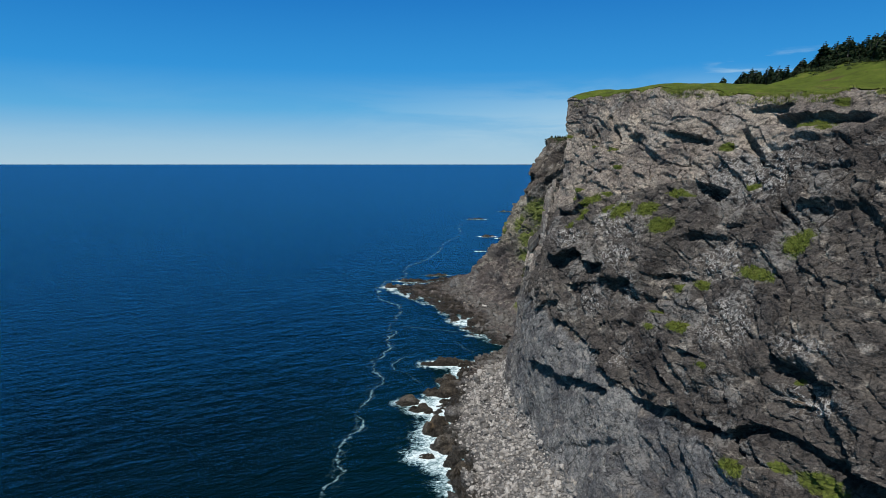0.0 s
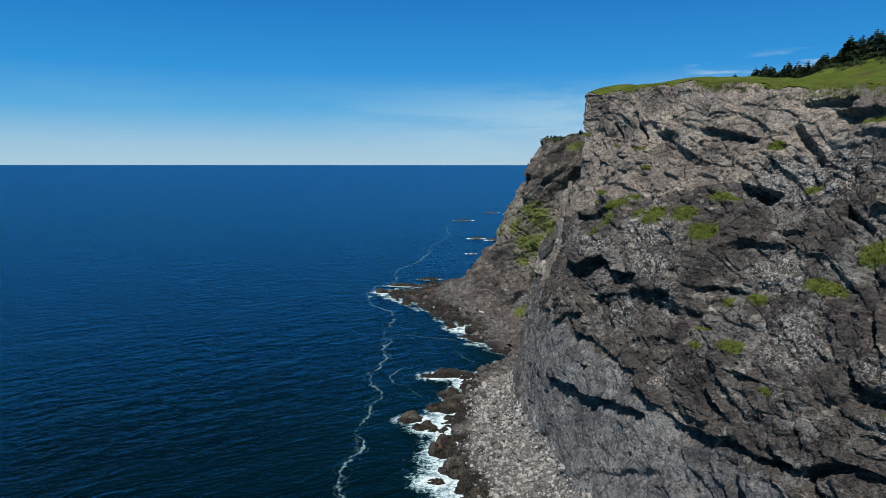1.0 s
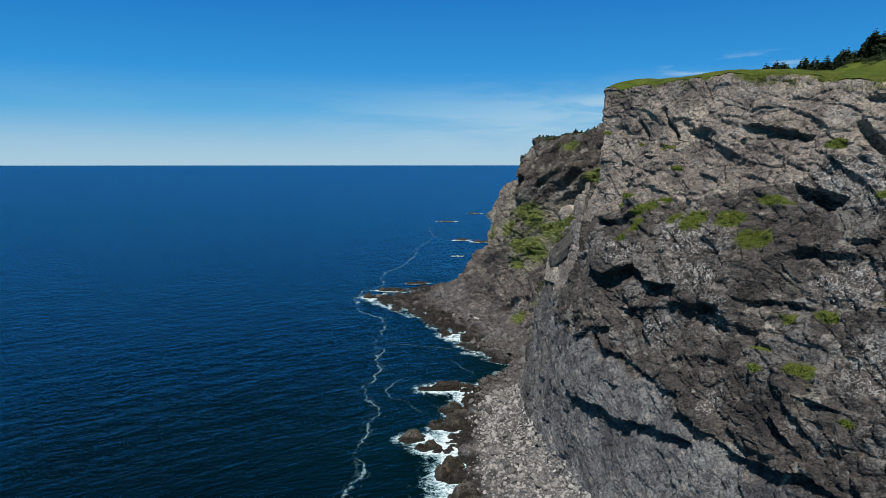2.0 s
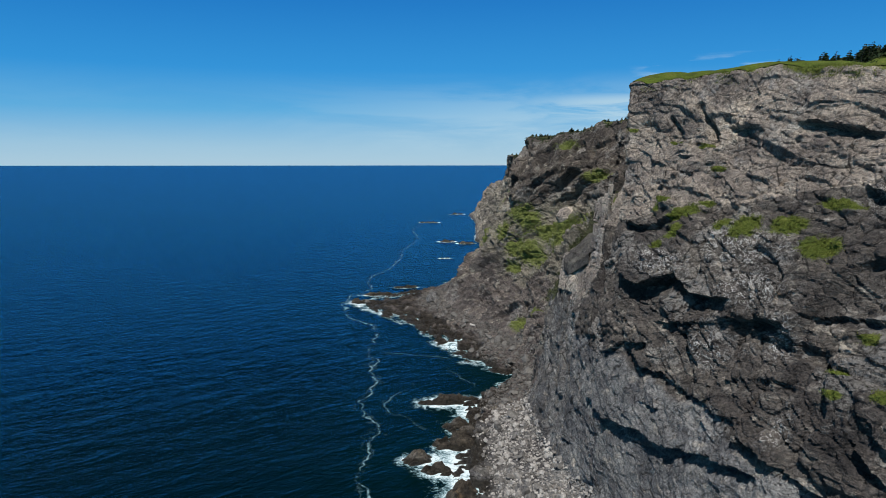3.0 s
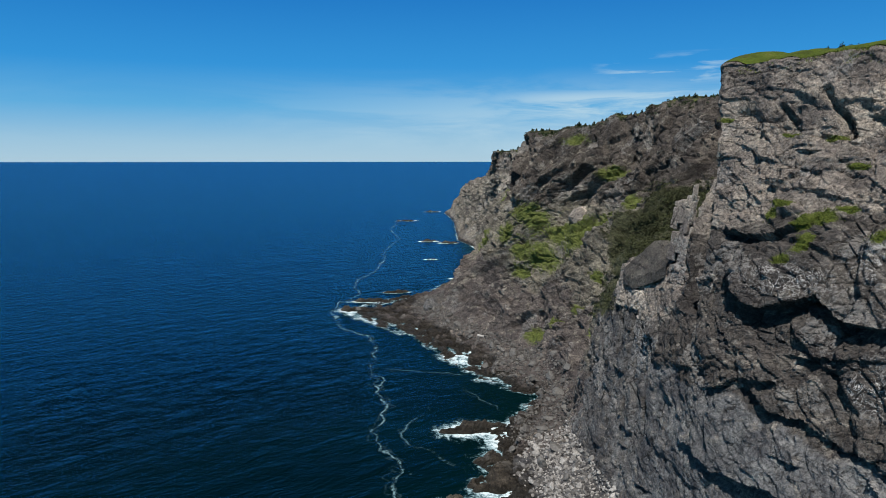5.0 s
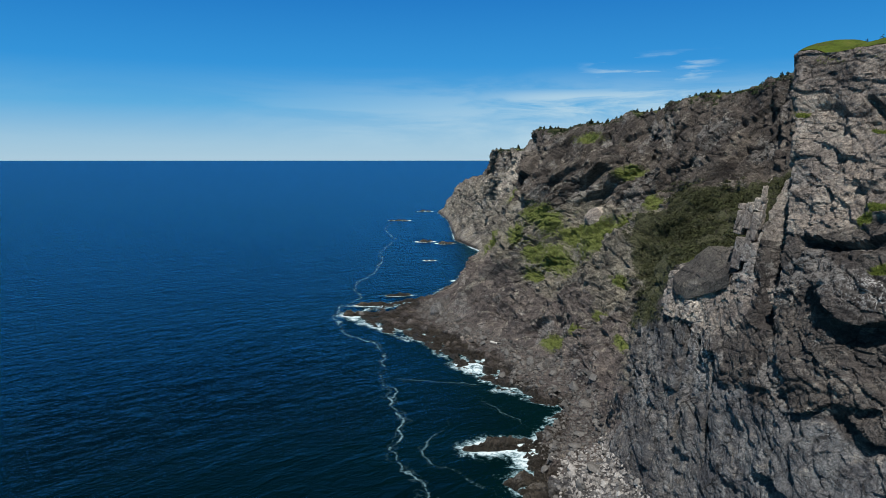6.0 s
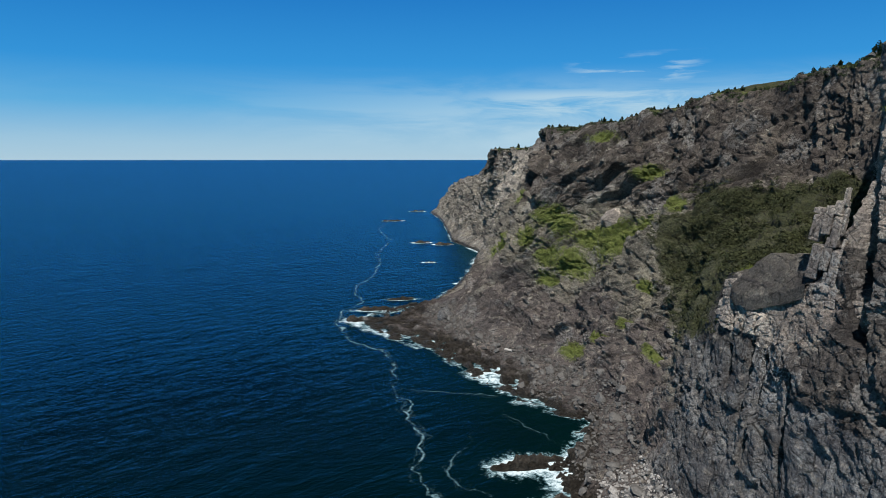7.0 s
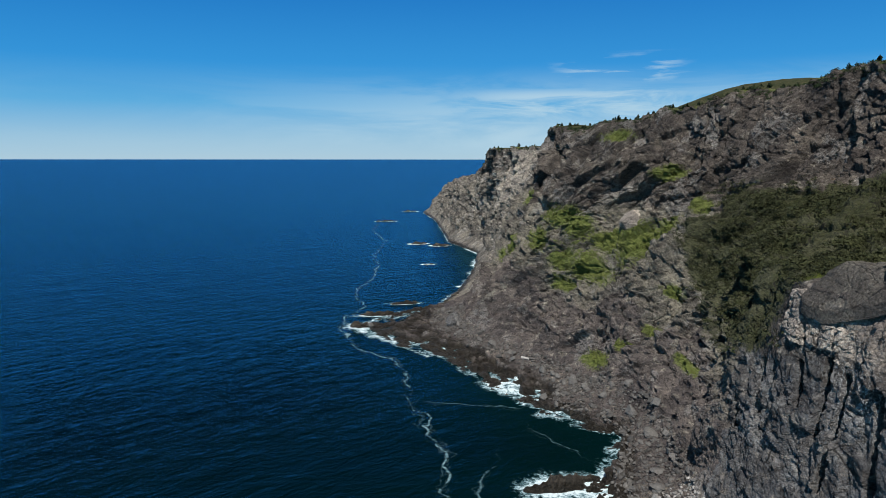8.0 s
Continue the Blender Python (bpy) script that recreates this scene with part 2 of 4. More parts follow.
def leaf_material(name, dark, light):
    m, n, at = material(name)
    each = n.add("ShaderNodeNewGeometry").outputs["Random Per Island"]
    patch = n.step(n.noise(at, 0.16, 6.0, 0.65), 0.34, 0.66)
    colour = n.mix(n.math("ADD", n.math("MULTIPLY", each, 0.45), n.math("MULTIPLY", patch, 0.55), True), dark, light)
    b = finish(n, colour, 0.75, None, spec=0.2)
    b.inputs["Subsurface Weight"].default_value = 0.0
    return m


SPRUCE = leaf_material("spruce needles", (0.010, 0.020, 0.008), (0.038, 0.058, 0.020))
SCRUB = leaf_material("scrub leaves", (0.014, 0.018, 0.008), (0.062, 0.068, 0.027))
GRASS = leaf_material("grass blades", (0.055, 0.080, 0.011), (0.150, 0.175, 0.034))


def bark_material():
    m, n, at = material("bark")
    f = n.noise(n.scaled(at, 6.0, 6.0, 1.5), 3.0, 6.0)
    finish(n, n.ramp(f, [(0.3, (0.05, 0.04, 0.032)), (0.7, (0.17, 0.15, 0.13))]), 0.9, f, 0.6, 0.05)
    return m


BARK = bark_material()


def sea_material():
    """Deep clear water under wind ripples, with foam where the mesh's own mask puts it, torn by noise."""
    m, n, at = material("sea water")
    turn = n.scaled(n.scaled(at, 1.0, 1.0, 1.0, radians(-35)), 0.7, 1.25, 1.0)
    swell = n.noise(turn, 0.035, 3.0, 0.5)
    waves = n.noise(turn, 0.17, 5.0, 0.6, 0.3)
    chop = n.noise(turn, 0.8, 5.0, 0.65)
    fine = n.noise(turn, 2.6, 3.0, 0.6)
    height = n.math("ADD", n.math("ADD", n.math("MULTIPLY", swell, 1.3), n.math("MULTIPLY", waves, 1.25)), n.math("ADD", n.math("MULTIPLY", chop, 0.36), n.math("MULTIPLY", fine, 0.08)))
    foam = n.add("ShaderNodeAttribute", {"attribute_name": "foam"}).outputs["Fac"]
    shallow = n.add("ShaderNodeAttribute", {"attribute_name": "shallow"}).outputs["Fac"]
    lace = n.math("ADD", n.math("MULTIPLY", n.noise(at, 0.35, 8.0, 0.7, 1.2), 0.5), n.math("MULTIPLY", n.noise(at, 1.4, 8.0, 0.7, 0.6), 0.5))
    foam = n.step(n.math("ADD", foam, n.math("MULTIPLY", n.math("SUBTRACT", lace, 0.5), 2.1)), 0.40, 0.86)
    # drift lines: a few thin strands that wander about the line and part from one another
    drift = n.add("ShaderNodeAttribute", {"attribute_name": "drift"}).outputs["Fac"]
    trail = n.add("ShaderNodeAttribute", {"attribute_name": "trail"}).outputs["Fac"]
    strands = None
    for scale, swing, thick, power in ((0.07, 8.0, 0.19, 0.75), (0.10, 14.0, 0.14, 0.20), (0.15, 14.0, 0.12, 0.14)):
        wander = n.math("MULTIPLY", n.math("SUBTRACT", n.noise(n.scaled(at, 1.0, 1.0, 1.0, scale * 9), scale, 5.0, 0.6, 0.6), 0.5), swing)
        off = n.math("ABSOLUTE", n.math("ADD", drift, wander))
        strand = n.math("MULTIPLY", n.step(off, thick * 2.2, thick * 0.3), power)
        strands = strand if strands is None else n.math("MAXIMUM", strands, strand)
    torn = n.step(n.math("ADD", n.noise(at, 0.9, 6.0, 0.7), n.math("MULTIPLY", n.noise(at, 0.09, 3.0), 0.7)), 0.72, 1.02)
    strands = n.math("MULTIPLY", n.math("MULTIPLY", strands, torn), trail)
    foam = n.math("MAXIMUM", foam, strands)
    water = n.mix(n.math("MULTIPLY", shallow, 0.8), (0.0001, 0.0040, 0.0052), (0.0003, 0.0085, 0.0085))
    water = n.mix(1.0, water, n.ramp(n.noise(turn, 0.012, 4.0), [(0.3, (0.75, 0.8, 0.85)), (0.7, (1.25, 1.2, 1.15))]), "MULTIPLY")
    ripples = n.add("ShaderNodeBump", None, Height=height, Strength=0.55, Distance=1.0).outputs[0]
    body = n.add("ShaderNodeBsdfDiffuse", None, Color=n.mix(foam, water, n.mix(foam, (0.34, 0.66, 0.76), (0.70, 0.81, 0.85))), Normal=ripples).outputs[0]
    gloss = n.add("ShaderNodeBsdfGlossy", None, Color=(0.15, 0.555, 0.82, 1.0), Roughness=0.27, Normal=ripples).outputs[0]
    mirror = n.math("MINIMUM", n.math("MULTIPLY", n.math("POWER", n.add("ShaderNodeFresnel", None, IOR=1.333, Normal=ripples).outputs[0], 1.7), 1.7), 0.8)
    mirror = n.math("MULTIPLY", mirror, n.step(foam, 0.0, 1.0, 1.0, 0.08))
    both = n.tree.nodes.new("ShaderNodeMixShader")
    n.put(both.inputs[0], mirror), n.put(both.inputs[1], body), n.put(both.inputs[2], gloss)
    n.put(n.add("ShaderNodeOutputMaterial").inputs[0], both.outputs[0])
    return m


SEA = sea_material()


# ---------------------------------------------------------------- noise for the land's shape
def dice(ix, iy, salt):
    """A fixed random number in 0..1 for each whole-number cell."""
    h = (ix.astype(np.int64) * 374761393 + iy.astype(np.int64) * 668265263 + salt * 982451653) & 0xFFFFFFFF
    h = ((h ^ (h >> 13)) * 1274126177) & 0xFFFFFFFF
    h = ((h ^ (h >> 16)) * 2246822519) & 0xFFFFFFFF
    return ((h ^ (h >> 15)) & 0xFFFFFF) / float(0x1000000)


def smooth_noise(u, v, size, salt):
    """Rolling noise in -1..1 with bumps of about that size."""
    a, b = u / size, v / size
    ia, ib = np.floor(a), np.floor(b)
    fa, fb = a - ia, b - ib
    fa, fb = fa * fa * (3 - 2 * fa), fb * fb * (3 - 2 * fb)
    ia, ib = ia.astype(np.int64), ib.astype(np.int64)
    lo = dice(ia, ib, salt) * (1 - fa) + dice(ia + 1, ib, salt) * fa
    hi = dice(ia, ib + 1, salt) * (1 - fa) + dice(ia + 1, ib + 1, salt) * fa
    return (lo * (1 - fb) + hi * fb) * 2 - 1


def rough_noise(u, v, size, salt, octaves=4):
    total, weight = 0.0, 1.0
    for k in range(octaves):
        total = total + weight * smooth_noise(u, v, size / 2 ** k, salt + k)
        weight *= 0.5
    return total / 1.6


def blocks(u, v, size, ratio, turn, salt, tilt=1.6, joint=0.35, ramp=0.45):
    """Broken rock: cells of about that size, each a tilted plane at its own depth, with short steps and open joints between. About -1..1."""
    c, s = math.cos(turn), math.sin(turn)
    a, b = (u * c + v * s) / (size * ratio), (v * c - u * s) / size
    ia, ib = np.floor(a).astype(np.int64), np.floor(b).astype(np.int64)
    best, second = np.full(a.shape, 9.0), np.full(a.shape, 9.0)
    depth, other = np.zeros(a.shape), np.zeros(a.shape)
    for da in (-1, 0, 1):
        for db in (-1, 0, 1):
            ka, kb = ia + da, ib + db
            pa, pb = a - ka - 0.1 - 0.8 * dice(ka, kb, salt), b - kb - 0.1 - 0.8 * dice(ka, kb, salt + 1)
            d = np.sqrt(pa * pa + pb * pb)
            plane = dice(ka, kb, salt + 2) * 2 - 1 + tilt * (pa * (dice(ka, kb, salt + 3) - 0.5) + pb * (dice(ka, kb, salt + 4) - 0.62))
            near, next_near = d < best, d < second
            other = np.where(near, depth, np.where(next_near, plane, other))
            second = np.where(near, best, np.where(next_near, d, second))
            depth = np.where(near, plane, depth)
            best = np.where(near, d, best)
    gap = (second - best) * size
    f = np.clip(gap / ramp, 0, 1) * 0.5 + 0.5
    return depth * f + other * (1 - f) - joint * np.clip(1 - gap / max(0.14 * size, 0.3), 0, 1)


def facets(u, v, size, turn, salt, steep=1.3):
    """Sharp-edged stone: the upper hull of tilted little roofs. About -1..1, without steps."""
    c, s = math.cos(turn), math.sin(turn)
    a, b = (u * c + v * s) / size, (v * c - u * s) / size
    ia, ib = np.floor(a).astype(np.int64), np.floor(b).astype(np.int64)
    top = np.full(a.shape, -9.0)
    for da in (-1, 0, 1):
        for db in (-1, 0, 1):
            ka, kb = ia + da, ib + db
            pa, pb = a - ka - dice(ka, kb, salt), b - kb - dice(ka, kb, salt + 1)
            q = dice(ka, kb, salt + 5) * 3.14
            ra, rb = pa * np.cos(q) + pb * np.sin(q), pb * np.cos(q) - pa * np.sin(q)
            roof = dice(ka, kb, salt + 2) * 1.2 - steep * np.maximum(np.abs(ra) * (0.7 + dice(ka, kb, salt + 3)), np.abs(rb) * (0.7 + dice(ka, kb, salt + 4)))
            top = np.maximum(top, roof)
    return top * 1.4 - 0.4


# ---------------------------------------------------------------- the land's plan
# One column of places for each of 24 stations up the coast, from south to north: waterline, foot of the cliff, and four lines up its face to the brink.
SHORE = [(75, -200), (32, 20), (10, 75), (3, 100), (1, 120), (0, 135), (-2, 150), (-1, 160), (1, 172), (3, 186), (7, 199), (21, 222),
         (9.5, 242), (3, 260), (-3, 283), (-15.5, 307), (-28, 333), (-10, 355), (11, 364), (40, 432), (66, 515), (60, 575), (84, 745), (92, 862)]
FOOT = [(90, -200, 6), (45, 20, 6), (28, 75, 6), (21, 100, 6), (19.5, 120, 6), (17.5, 135, 6), (15.5, 150, 6), (15, 160, 6), (15.5, 172, 6), (17, 186, 5), (22, 202, 4), (29, 222, 4),
        (27, 245, 5), (22, 265, 4), (16, 287, 4), (11, 303, 4), (9, 318, 4), (14, 340, 5), (28, 372, 6), (50, 430, 7), (72, 520, 6), (68, 590, 7), (88, 752, 6), (100, 868, 5)]
LOWER = [(95, -200, 20), (53, 20, 20), (33, 75, 21), (25.5, 100, 20), (22.5, 120, 20), (18.3, 135, 20), (17, 150, 20), (17.5, 160, 20), (18, 172, 19), (21, 186, 20), (30, 205, 17), (40, 226, 18),
         (38.5, 245, 20), (35, 264, 20), (30.5, 287, 16), (26, 305, 18), (24, 320, 16), (27, 342, 18), (38, 375, 20), (58, 432, 22), (75, 522, 20), (74, 600, 20), (91, 758, 14), (106, 872, 12)]
WAIST = [(102, -200, 33), (60, 20, 33), (36.5, 75, 35), (30, 100, 35), (23.8, 120, 34), (19.5, 135, 34), (19, 150, 33), (20, 160, 34), (20, 172, 34), (24, 186, 32), (37, 205, 31), (48, 228, 34),
         (48, 246, 33), (46, 264, 31), (40, 284, 30), (37.5, 303, 29), (33, 318, 31), (37, 343, 34), (46, 378, 34), (66, 434, 34), (77, 523, 33), (79, 605, 33), (94, 763, 22), (112, 876, 17)]
UPPER = [(110, -200, 48), (68, 20, 48), (43, 77, 48), (37, 99, 47), (27.5, 120, 48), (21.5, 134, 47), (22, 150, 45), (22, 159, 43.5), (22.5, 171, 43), (30, 187, 43), (45, 207, 43), (58, 224, 45.5),
         (57.5, 243, 44), (58, 263, 42), (53, 283, 41), (45.5, 300, 43), (40, 318, 43), (42, 344, 46), (52, 380, 46), (72, 436, 46), (78, 524, 46), (85, 608, 42), (97, 768, 28), (118, 880, 20)]
NECK = [(118, -200, 60), (74, 20, 60), (50, 78, 60), (44, 99, 60), (35.5, 119, 60), (28.5, 134, 58), (24.8, 149.5, 59), (36, 160.5, 47.5), (47, 172, 49.5), (60, 188, 52.5), (72, 205, 60), (74, 225, 61),
        (70.5, 241, 59), (68, 261, 54), (62.5, 279, 59), (55, 295, 58), (48, 318, 57), (47, 345, 58), (60, 382, 58), (80, 440, 56), (79, 525, 57), (92, 612, 47), (100, 772, 33), (124, 884, 23)]
BRINK = [(128, -200, 72), (82, 20, 71), (57, 80, 68.6), (49, 99, 69.6), (41, 120, 73.0), (34, 135, 74.3), (25.9, 150.5, 74.3), (41, 165, 75.5), (56, 178, 76.5), (69, 192, 78), (79, 209, 81.6), (82.5, 230, 82.9),
         (79.5, 252, 79.2), (73.5, 271, 77.6), (69, 286, 76.5), (63, 304, 72.5), (57, 326, 70.8), (51.5, 350, 72), (66, 384, 70), (91, 446, 67), (76, 527, 67), (98, 616, 51), (104, 778, 36), (135, 888, 25)]
SPACING = [20, 0.40, 0.26, 0.22, 0.20, 0.20, 0.20, 0.28, 0.30, 0.32, 0.30, 0.30, 0.30, 0.30, 0.32, 0.36, 0.45, 0.8, 1.1, 1.1, 1.3, 1.5, 2.0]

plan = [np.array(l, float) for l in (SHORE, FOOT, LOWER, WAIST, UPPER, NECK, BRINK)]
shore, foot = np.c_[plan[0], np.zeros(24)], plan[1]
out = shore - foot
out[:, 2] = 0
out /= np.linalg.norm(out, axis=1)[:, None]
ledge = np.interp(np.arange(24), [9, 12, 13, 16, 17, 19], [0.18, 0.25, 0.5, 0.62, 0.5, 0.15])[:, None]
shelf = shore * (1 - ledge) + foot * ledge
shelf[:, 2] = 1.4
inner = plan[6] + np.array([9.0, 2.5, -1.6])
LEVELS = [shore + out * 9 + np.array([0, 0, -4.0]), shore + np.array([0, 0, -0.2]), shelf, foot, *plan[2:], inner]
ROWS_BETWEEN = [4, 16, 44, 66, 64, 64, 74, 78, 14]
CRAG = [0.2, 0.6, 0.75, 0.8, 1.0, 1.0, 1.0, 1.0, 0.5, 0.1]

station = np.concatenate([np.linspace(i, i + 1, max(2, int(np.linalg.norm(plan[4][i + 1] - plan[4][i]) / SPACING[i])), endpoint=False) for i in range(23)] + [[23.0]])
level = np.concatenate([np.linspace(i, i + 1, k, endpoint=False) for i, k in enumerate(ROWS_BETWEEN)] + [[9.0]])
NS, NL = len(station), len(level)


def along(values, at):
    return np.stack([np.interp(at, np.arange(len(values)), values[:, k]) for k in range(values.shape[1])], 1)


def eased(a, reach, axis):
    """Rounds the kinks of the plan off."""
    k = np.ones(2 * reach + 1) / (2 * reach + 1)
    pad = [(0, 0)] * 3
    pad[axis] = (reach, reach)
    return np.apply_along_axis(lambda m: np.convolve(m, k, "valid"), axis, np.pad(a, pad, "edge"))


lines = np.stack([along(l, station) for l in LEVELS], 1)
base = np.empty((NS, NL, 3))
lo = np.minimum(level.astype(int), 8)
base = lines[:, lo] * (1 - (level - lo))[None, :, None] + lines[:, lo + 1] * (level - lo)[None, :, None]
base = eased(eased(base, 5, 0), 4, 1)
du, dv = np.gradient(base, axis=0), np.gradient(base, axis=1)
normal = np.cross(dv, du)
normal /= np.linalg.norm(normal, axis=2)[:, :, None]
U = np.cumsum(np.r_[0, np.linalg.norm(np.diff(base[:, int(NL * 0.55)], axis=0), axis=1)])[:, None] + np.zeros((1, NL))
V = np.cumsum(np.concatenate([np.zeros((NS, 1)), np.linalg.norm(np.diff(base, axis=1), axis=2)], 1), 1)
crag = np.interp(level, np.arange(10), CRAG)[None, :] + np.zeros((NS, 1))
Y, Z = base[..., 1], base[..., 2]
S = station[:, None] + np.zeros((1, NL))

# ledges of the near headland, as (y, z) along the face: an overhanging lip above, a recess below, its height
LEDGES = [
    ([(136.5, 45.6), (134, 44.2), (132.3, 42.4), (130.8, 42.6), (126.5, 44.4), (124.8, 45.2), (123.3, 44.2), (121.8, 42.9), (119, 42.7), (114.5, 43.1)], 1.2, 2.6, 2.3),
    ([(127.5, 38), (124, 38.4), (121.8, 39), (118, 39.7)], 0.3, 0.9, 0.8),
    ([(117, 40.6), (112.2, 41), (107, 41.7)], 0.5, 1.6, 1.1),
    ([(138, 30.6), (134, 31.9), (132.3, 33.7), (126, 35)], 0.6, 1.6, 1.2),
    ([(131.5, 33.2), (128.6, 31.8), (125, 31), (123, 31.6), (121, 30.8), (118.8, 29.7), (115.8, 30.2), (111, 28.8)], 0.5, 1.4, 1.0),
    ([(142, 23), (136, 22.8), (132.6, 21.8), (130, 22.2), (125.2, 22.7), (120, 22.5), (115, 23.5), (109.4, 24.6), (104, 25)], 0.9, 2.1, 1.5),
    ([(126.4, 26.2), (121, 27.1)], 0.4, 1.1, 0.8),
    ([(152.5, 11.2), (147, 11.7)], 0.5, 1.3, 0.9),
    ([(108, 28.5), (100.2, 26.8), (97.7, 26.3), (92.8, 26.9), (89.4, 27.7), (85.5, 27.4), (80, 28)], 0.7, 2.0, 1.3),
    ([(96, 32.9), (92.8, 31.2), (90, 29.0)], 0.5, 1.7, 1.3),
    ([(85.5, 30.4), (82.9, 28.4), (79, 27.8)], 0.6, 1.8, 1.4),
    ([(80, 28.0), (75.8, 30.7), (72.3, 31), (68.8, 31.1), (58, 30)], 0.8, 2.0, 1.3),
    ([(80, 40.2), (77.2, 38.6), (74.6, 38.2), (68, 36.8)], 0.6, 1.7, 1.3),
    ([(92.5, 35), (87, 35.3)], 0.4, 1.1, 0.8),
    ([(75.5, 33.6), (69, 35.3)], 0.4, 1.1, 0.8),
    ([(119.6, 65.8), (114.4, 64.8), (109, 64.3)], 0.7, 1.7, 1.2),
    ([(105.8, 68.5), (97, 68)], 0.6, 1.3, 0.9),
    ([(101, 67.2), (95.7, 66.7), (92, 66.5), (84, 65.6)], 0.8, 1.9, 1.2),
    ([(108.6, 58.0), (105.4, 56.9), (101, 56.7)], 0.7, 2.4, 1.9),
    ([(99, 51.8), (93.5, 52.1)], 0.4, 1.1, 0.8),
    ([(102.7, 49.4), (99.4, 50.7)], 0.4, 1.1, 0.8),
    ([(88.2, 55.2), (82, 55.9)], 0.5, 1.5, 1.0),
    ([(144, 51), (138.4, 50.9), (133.1, 52.1), (130, 53.2)], 0.7, 1.7, 1.1),
    ([(131.2, 66.2), (124.6, 65.5)], 0.4, 0.9, 0.7),
    ([(137.4, 61.6), (133, 61.6)], 0.4, 1.1, 0.7),
    ([(135, 56.9), (130, 57)], 0.3, 0.8, 0.5),
    ([(106.5, 43.0), (97.5, 44.2)], 0.5, 1.3, 0.9),
    ([(149, 66.1), (142, 65.2), (138.3, 63.8), (132.4, 63.2), (126.5, 60)], -0.9, 0.1, 2.6),
]
# upright joints, as (y, z) from top to bottom, with depth and half width
JOINTS = [((104.8, 65.2), (98.8, 60.6), 2.0, 0.6), ((93.2, 59.4), (91, 55), 1.7, 0.5), ((91, 55), (86.6, 53), 1.6, 0.5), ((135.6, 69.0), (133.4, 66.2), 1.2, 0.4), ((133.2, 66.4), (131.2, 63.5), 1.9, 0.5), ((80.6, 44.6), (78.2, 42.2), 1.6, 0.45), ((141.2, 67.6), (139.2, 65.6), 1.3, 0.4), ((79, 28), (76.6, 26.2), 1.6, 0.5)]
# long open joints under the shoulder
CLEFTS = [((177.3, 30.4), (177.0, 23.2)), ((181.6, 23.2), (181.3, 19.2)), ((168.5, 32.6), (167.8, 27.4)), ((163.0, 34.6), (163.7, 24.5)), ((159.9, 33.1), (160.1, 25.8)), ((160.2, 24.9), (160.7, 18.3)), ((153.2, 33), (153.0, 20.0))]
MOSS = [(136, 53.8, 1.4, 0.7), (134.5, 54.9, 1.4, 0.6), (131, 53.2, 1.3, 1.0), (129.5, 54, 1.8, 1.0), (127.6, 55.3, 1.2, 0.5), (129.8, 51, 1.2, 1.3), (131, 48.8, 1.2, 0.7), (121.3, 52, 1.2, 1.0), (118, 51.9, 1.8, 1.9), (113.3, 52.7, 2.4, 1.4),
        (108.5, 50.5, 2.2, 1.6), (109.5, 55.6, 2.2, 0.7), (106, 62.9, 1.5, 0.8), (97, 57.1, 1.2, 0.8), (84, 50.8, 2.2, 1.8), (149, 65.9, 1.5, 0.4), (138.8, 63.9, 1.3, 0.35), (132.8, 63.2, 1.3, 0.4), (129, 59.9, 1.6, 0.4)]
MOSS += [(87.5, 46.4, 3.0, 0.9), (95, 43.4, 1.6, 0.7), (99.3, 42.2, 1.2, 0.7), (93.3, 37.4, 1.8, 0.9), (98.5, 36, 1.1, 0.5), (99.9, 38.2, 1.0, 0.4), (73.6, 36.8, 1.0, 0.5), (76.5, 25, 2.4, 0.9), (71.5, 27.4, 1.3, 0.6), (90.5, 67.7, 1.2, 0.5),
         (93.5, 65.6, 2.8, 0.6), (90.9, 64.9, 1.6, 0.5), (67, 27.5, 3, 1.2), (86, 34.4, 1.0, 0.4)]
MOSS_BAY = [(270, 36, 8, 4), (264, 40, 4, 3), (309, 41, 7, 3), (282.5, 35.5, 6, 2.5), (284, 28, 7, 3), (345.6, 45.4, 5, 2.5), (257, 47, 5, 1.6), (296, 28, 4, 2.5), (329, 28.3, 4, 2.5), (344, 23.3, 4, 2), (276, 55.6, 4, 2),
            (304.7, 67, 6, 1.8), (253.3, 9, 4, 1.8), (223, 15.3, 4, 0.9), (241.4, 27.5, 3, 1.2), (240.5, 18.4, 3, 1.0), (245.7, 13.5, 3, 1.0), (174, 44, 1.5, 0.8), (298, 38, 4, 3), (316, 33, 4, 3), (290, 22, 4, 1.6)]
VEINS = [(117.4, 49.3, 5, 1.8), (113, 44.8, 3.5, 1.7), (128.4, 46.5, 4, 1.6), (116.7, 36.5, 2, 1.7), (95, 47, 3.5, 2), (107.8, 40.2, 1.5, 2), (87, 40, 3, 2.5), (71, 35.2, 3, 1.5), (103.4, 30.8, 1, 1.5), (97, 59.5, 5, 3.5), (104, 58.5, 3, 2.5), (75, 40, 3, 1), (158, 32, 4, 3)]


def patches(spots):
    m = np.zeros((NS, NL))
    for y, z, ry, rz in spots:
        m = np.maximum(m, np.exp(-0.8 * (((Y - y) / ry) ** 2 + ((Z - z) / rz) ** 2)))
    return m


wu = U + 2.2 * rough_noise(U, V, 11.0, 11, 3)
wv = V + 1.6 * rough_noise(U, V, 9.0, 31, 3)
grain = np.clip(1.5 - (S - 17) * 0.5, 0.35, 1.0)
corner = 1 - 0.6 * np.exp(-((S - 6.4) / 0.8) ** 2)
bay = np.clip((S - 8.5) / 1.5, 0, 1)
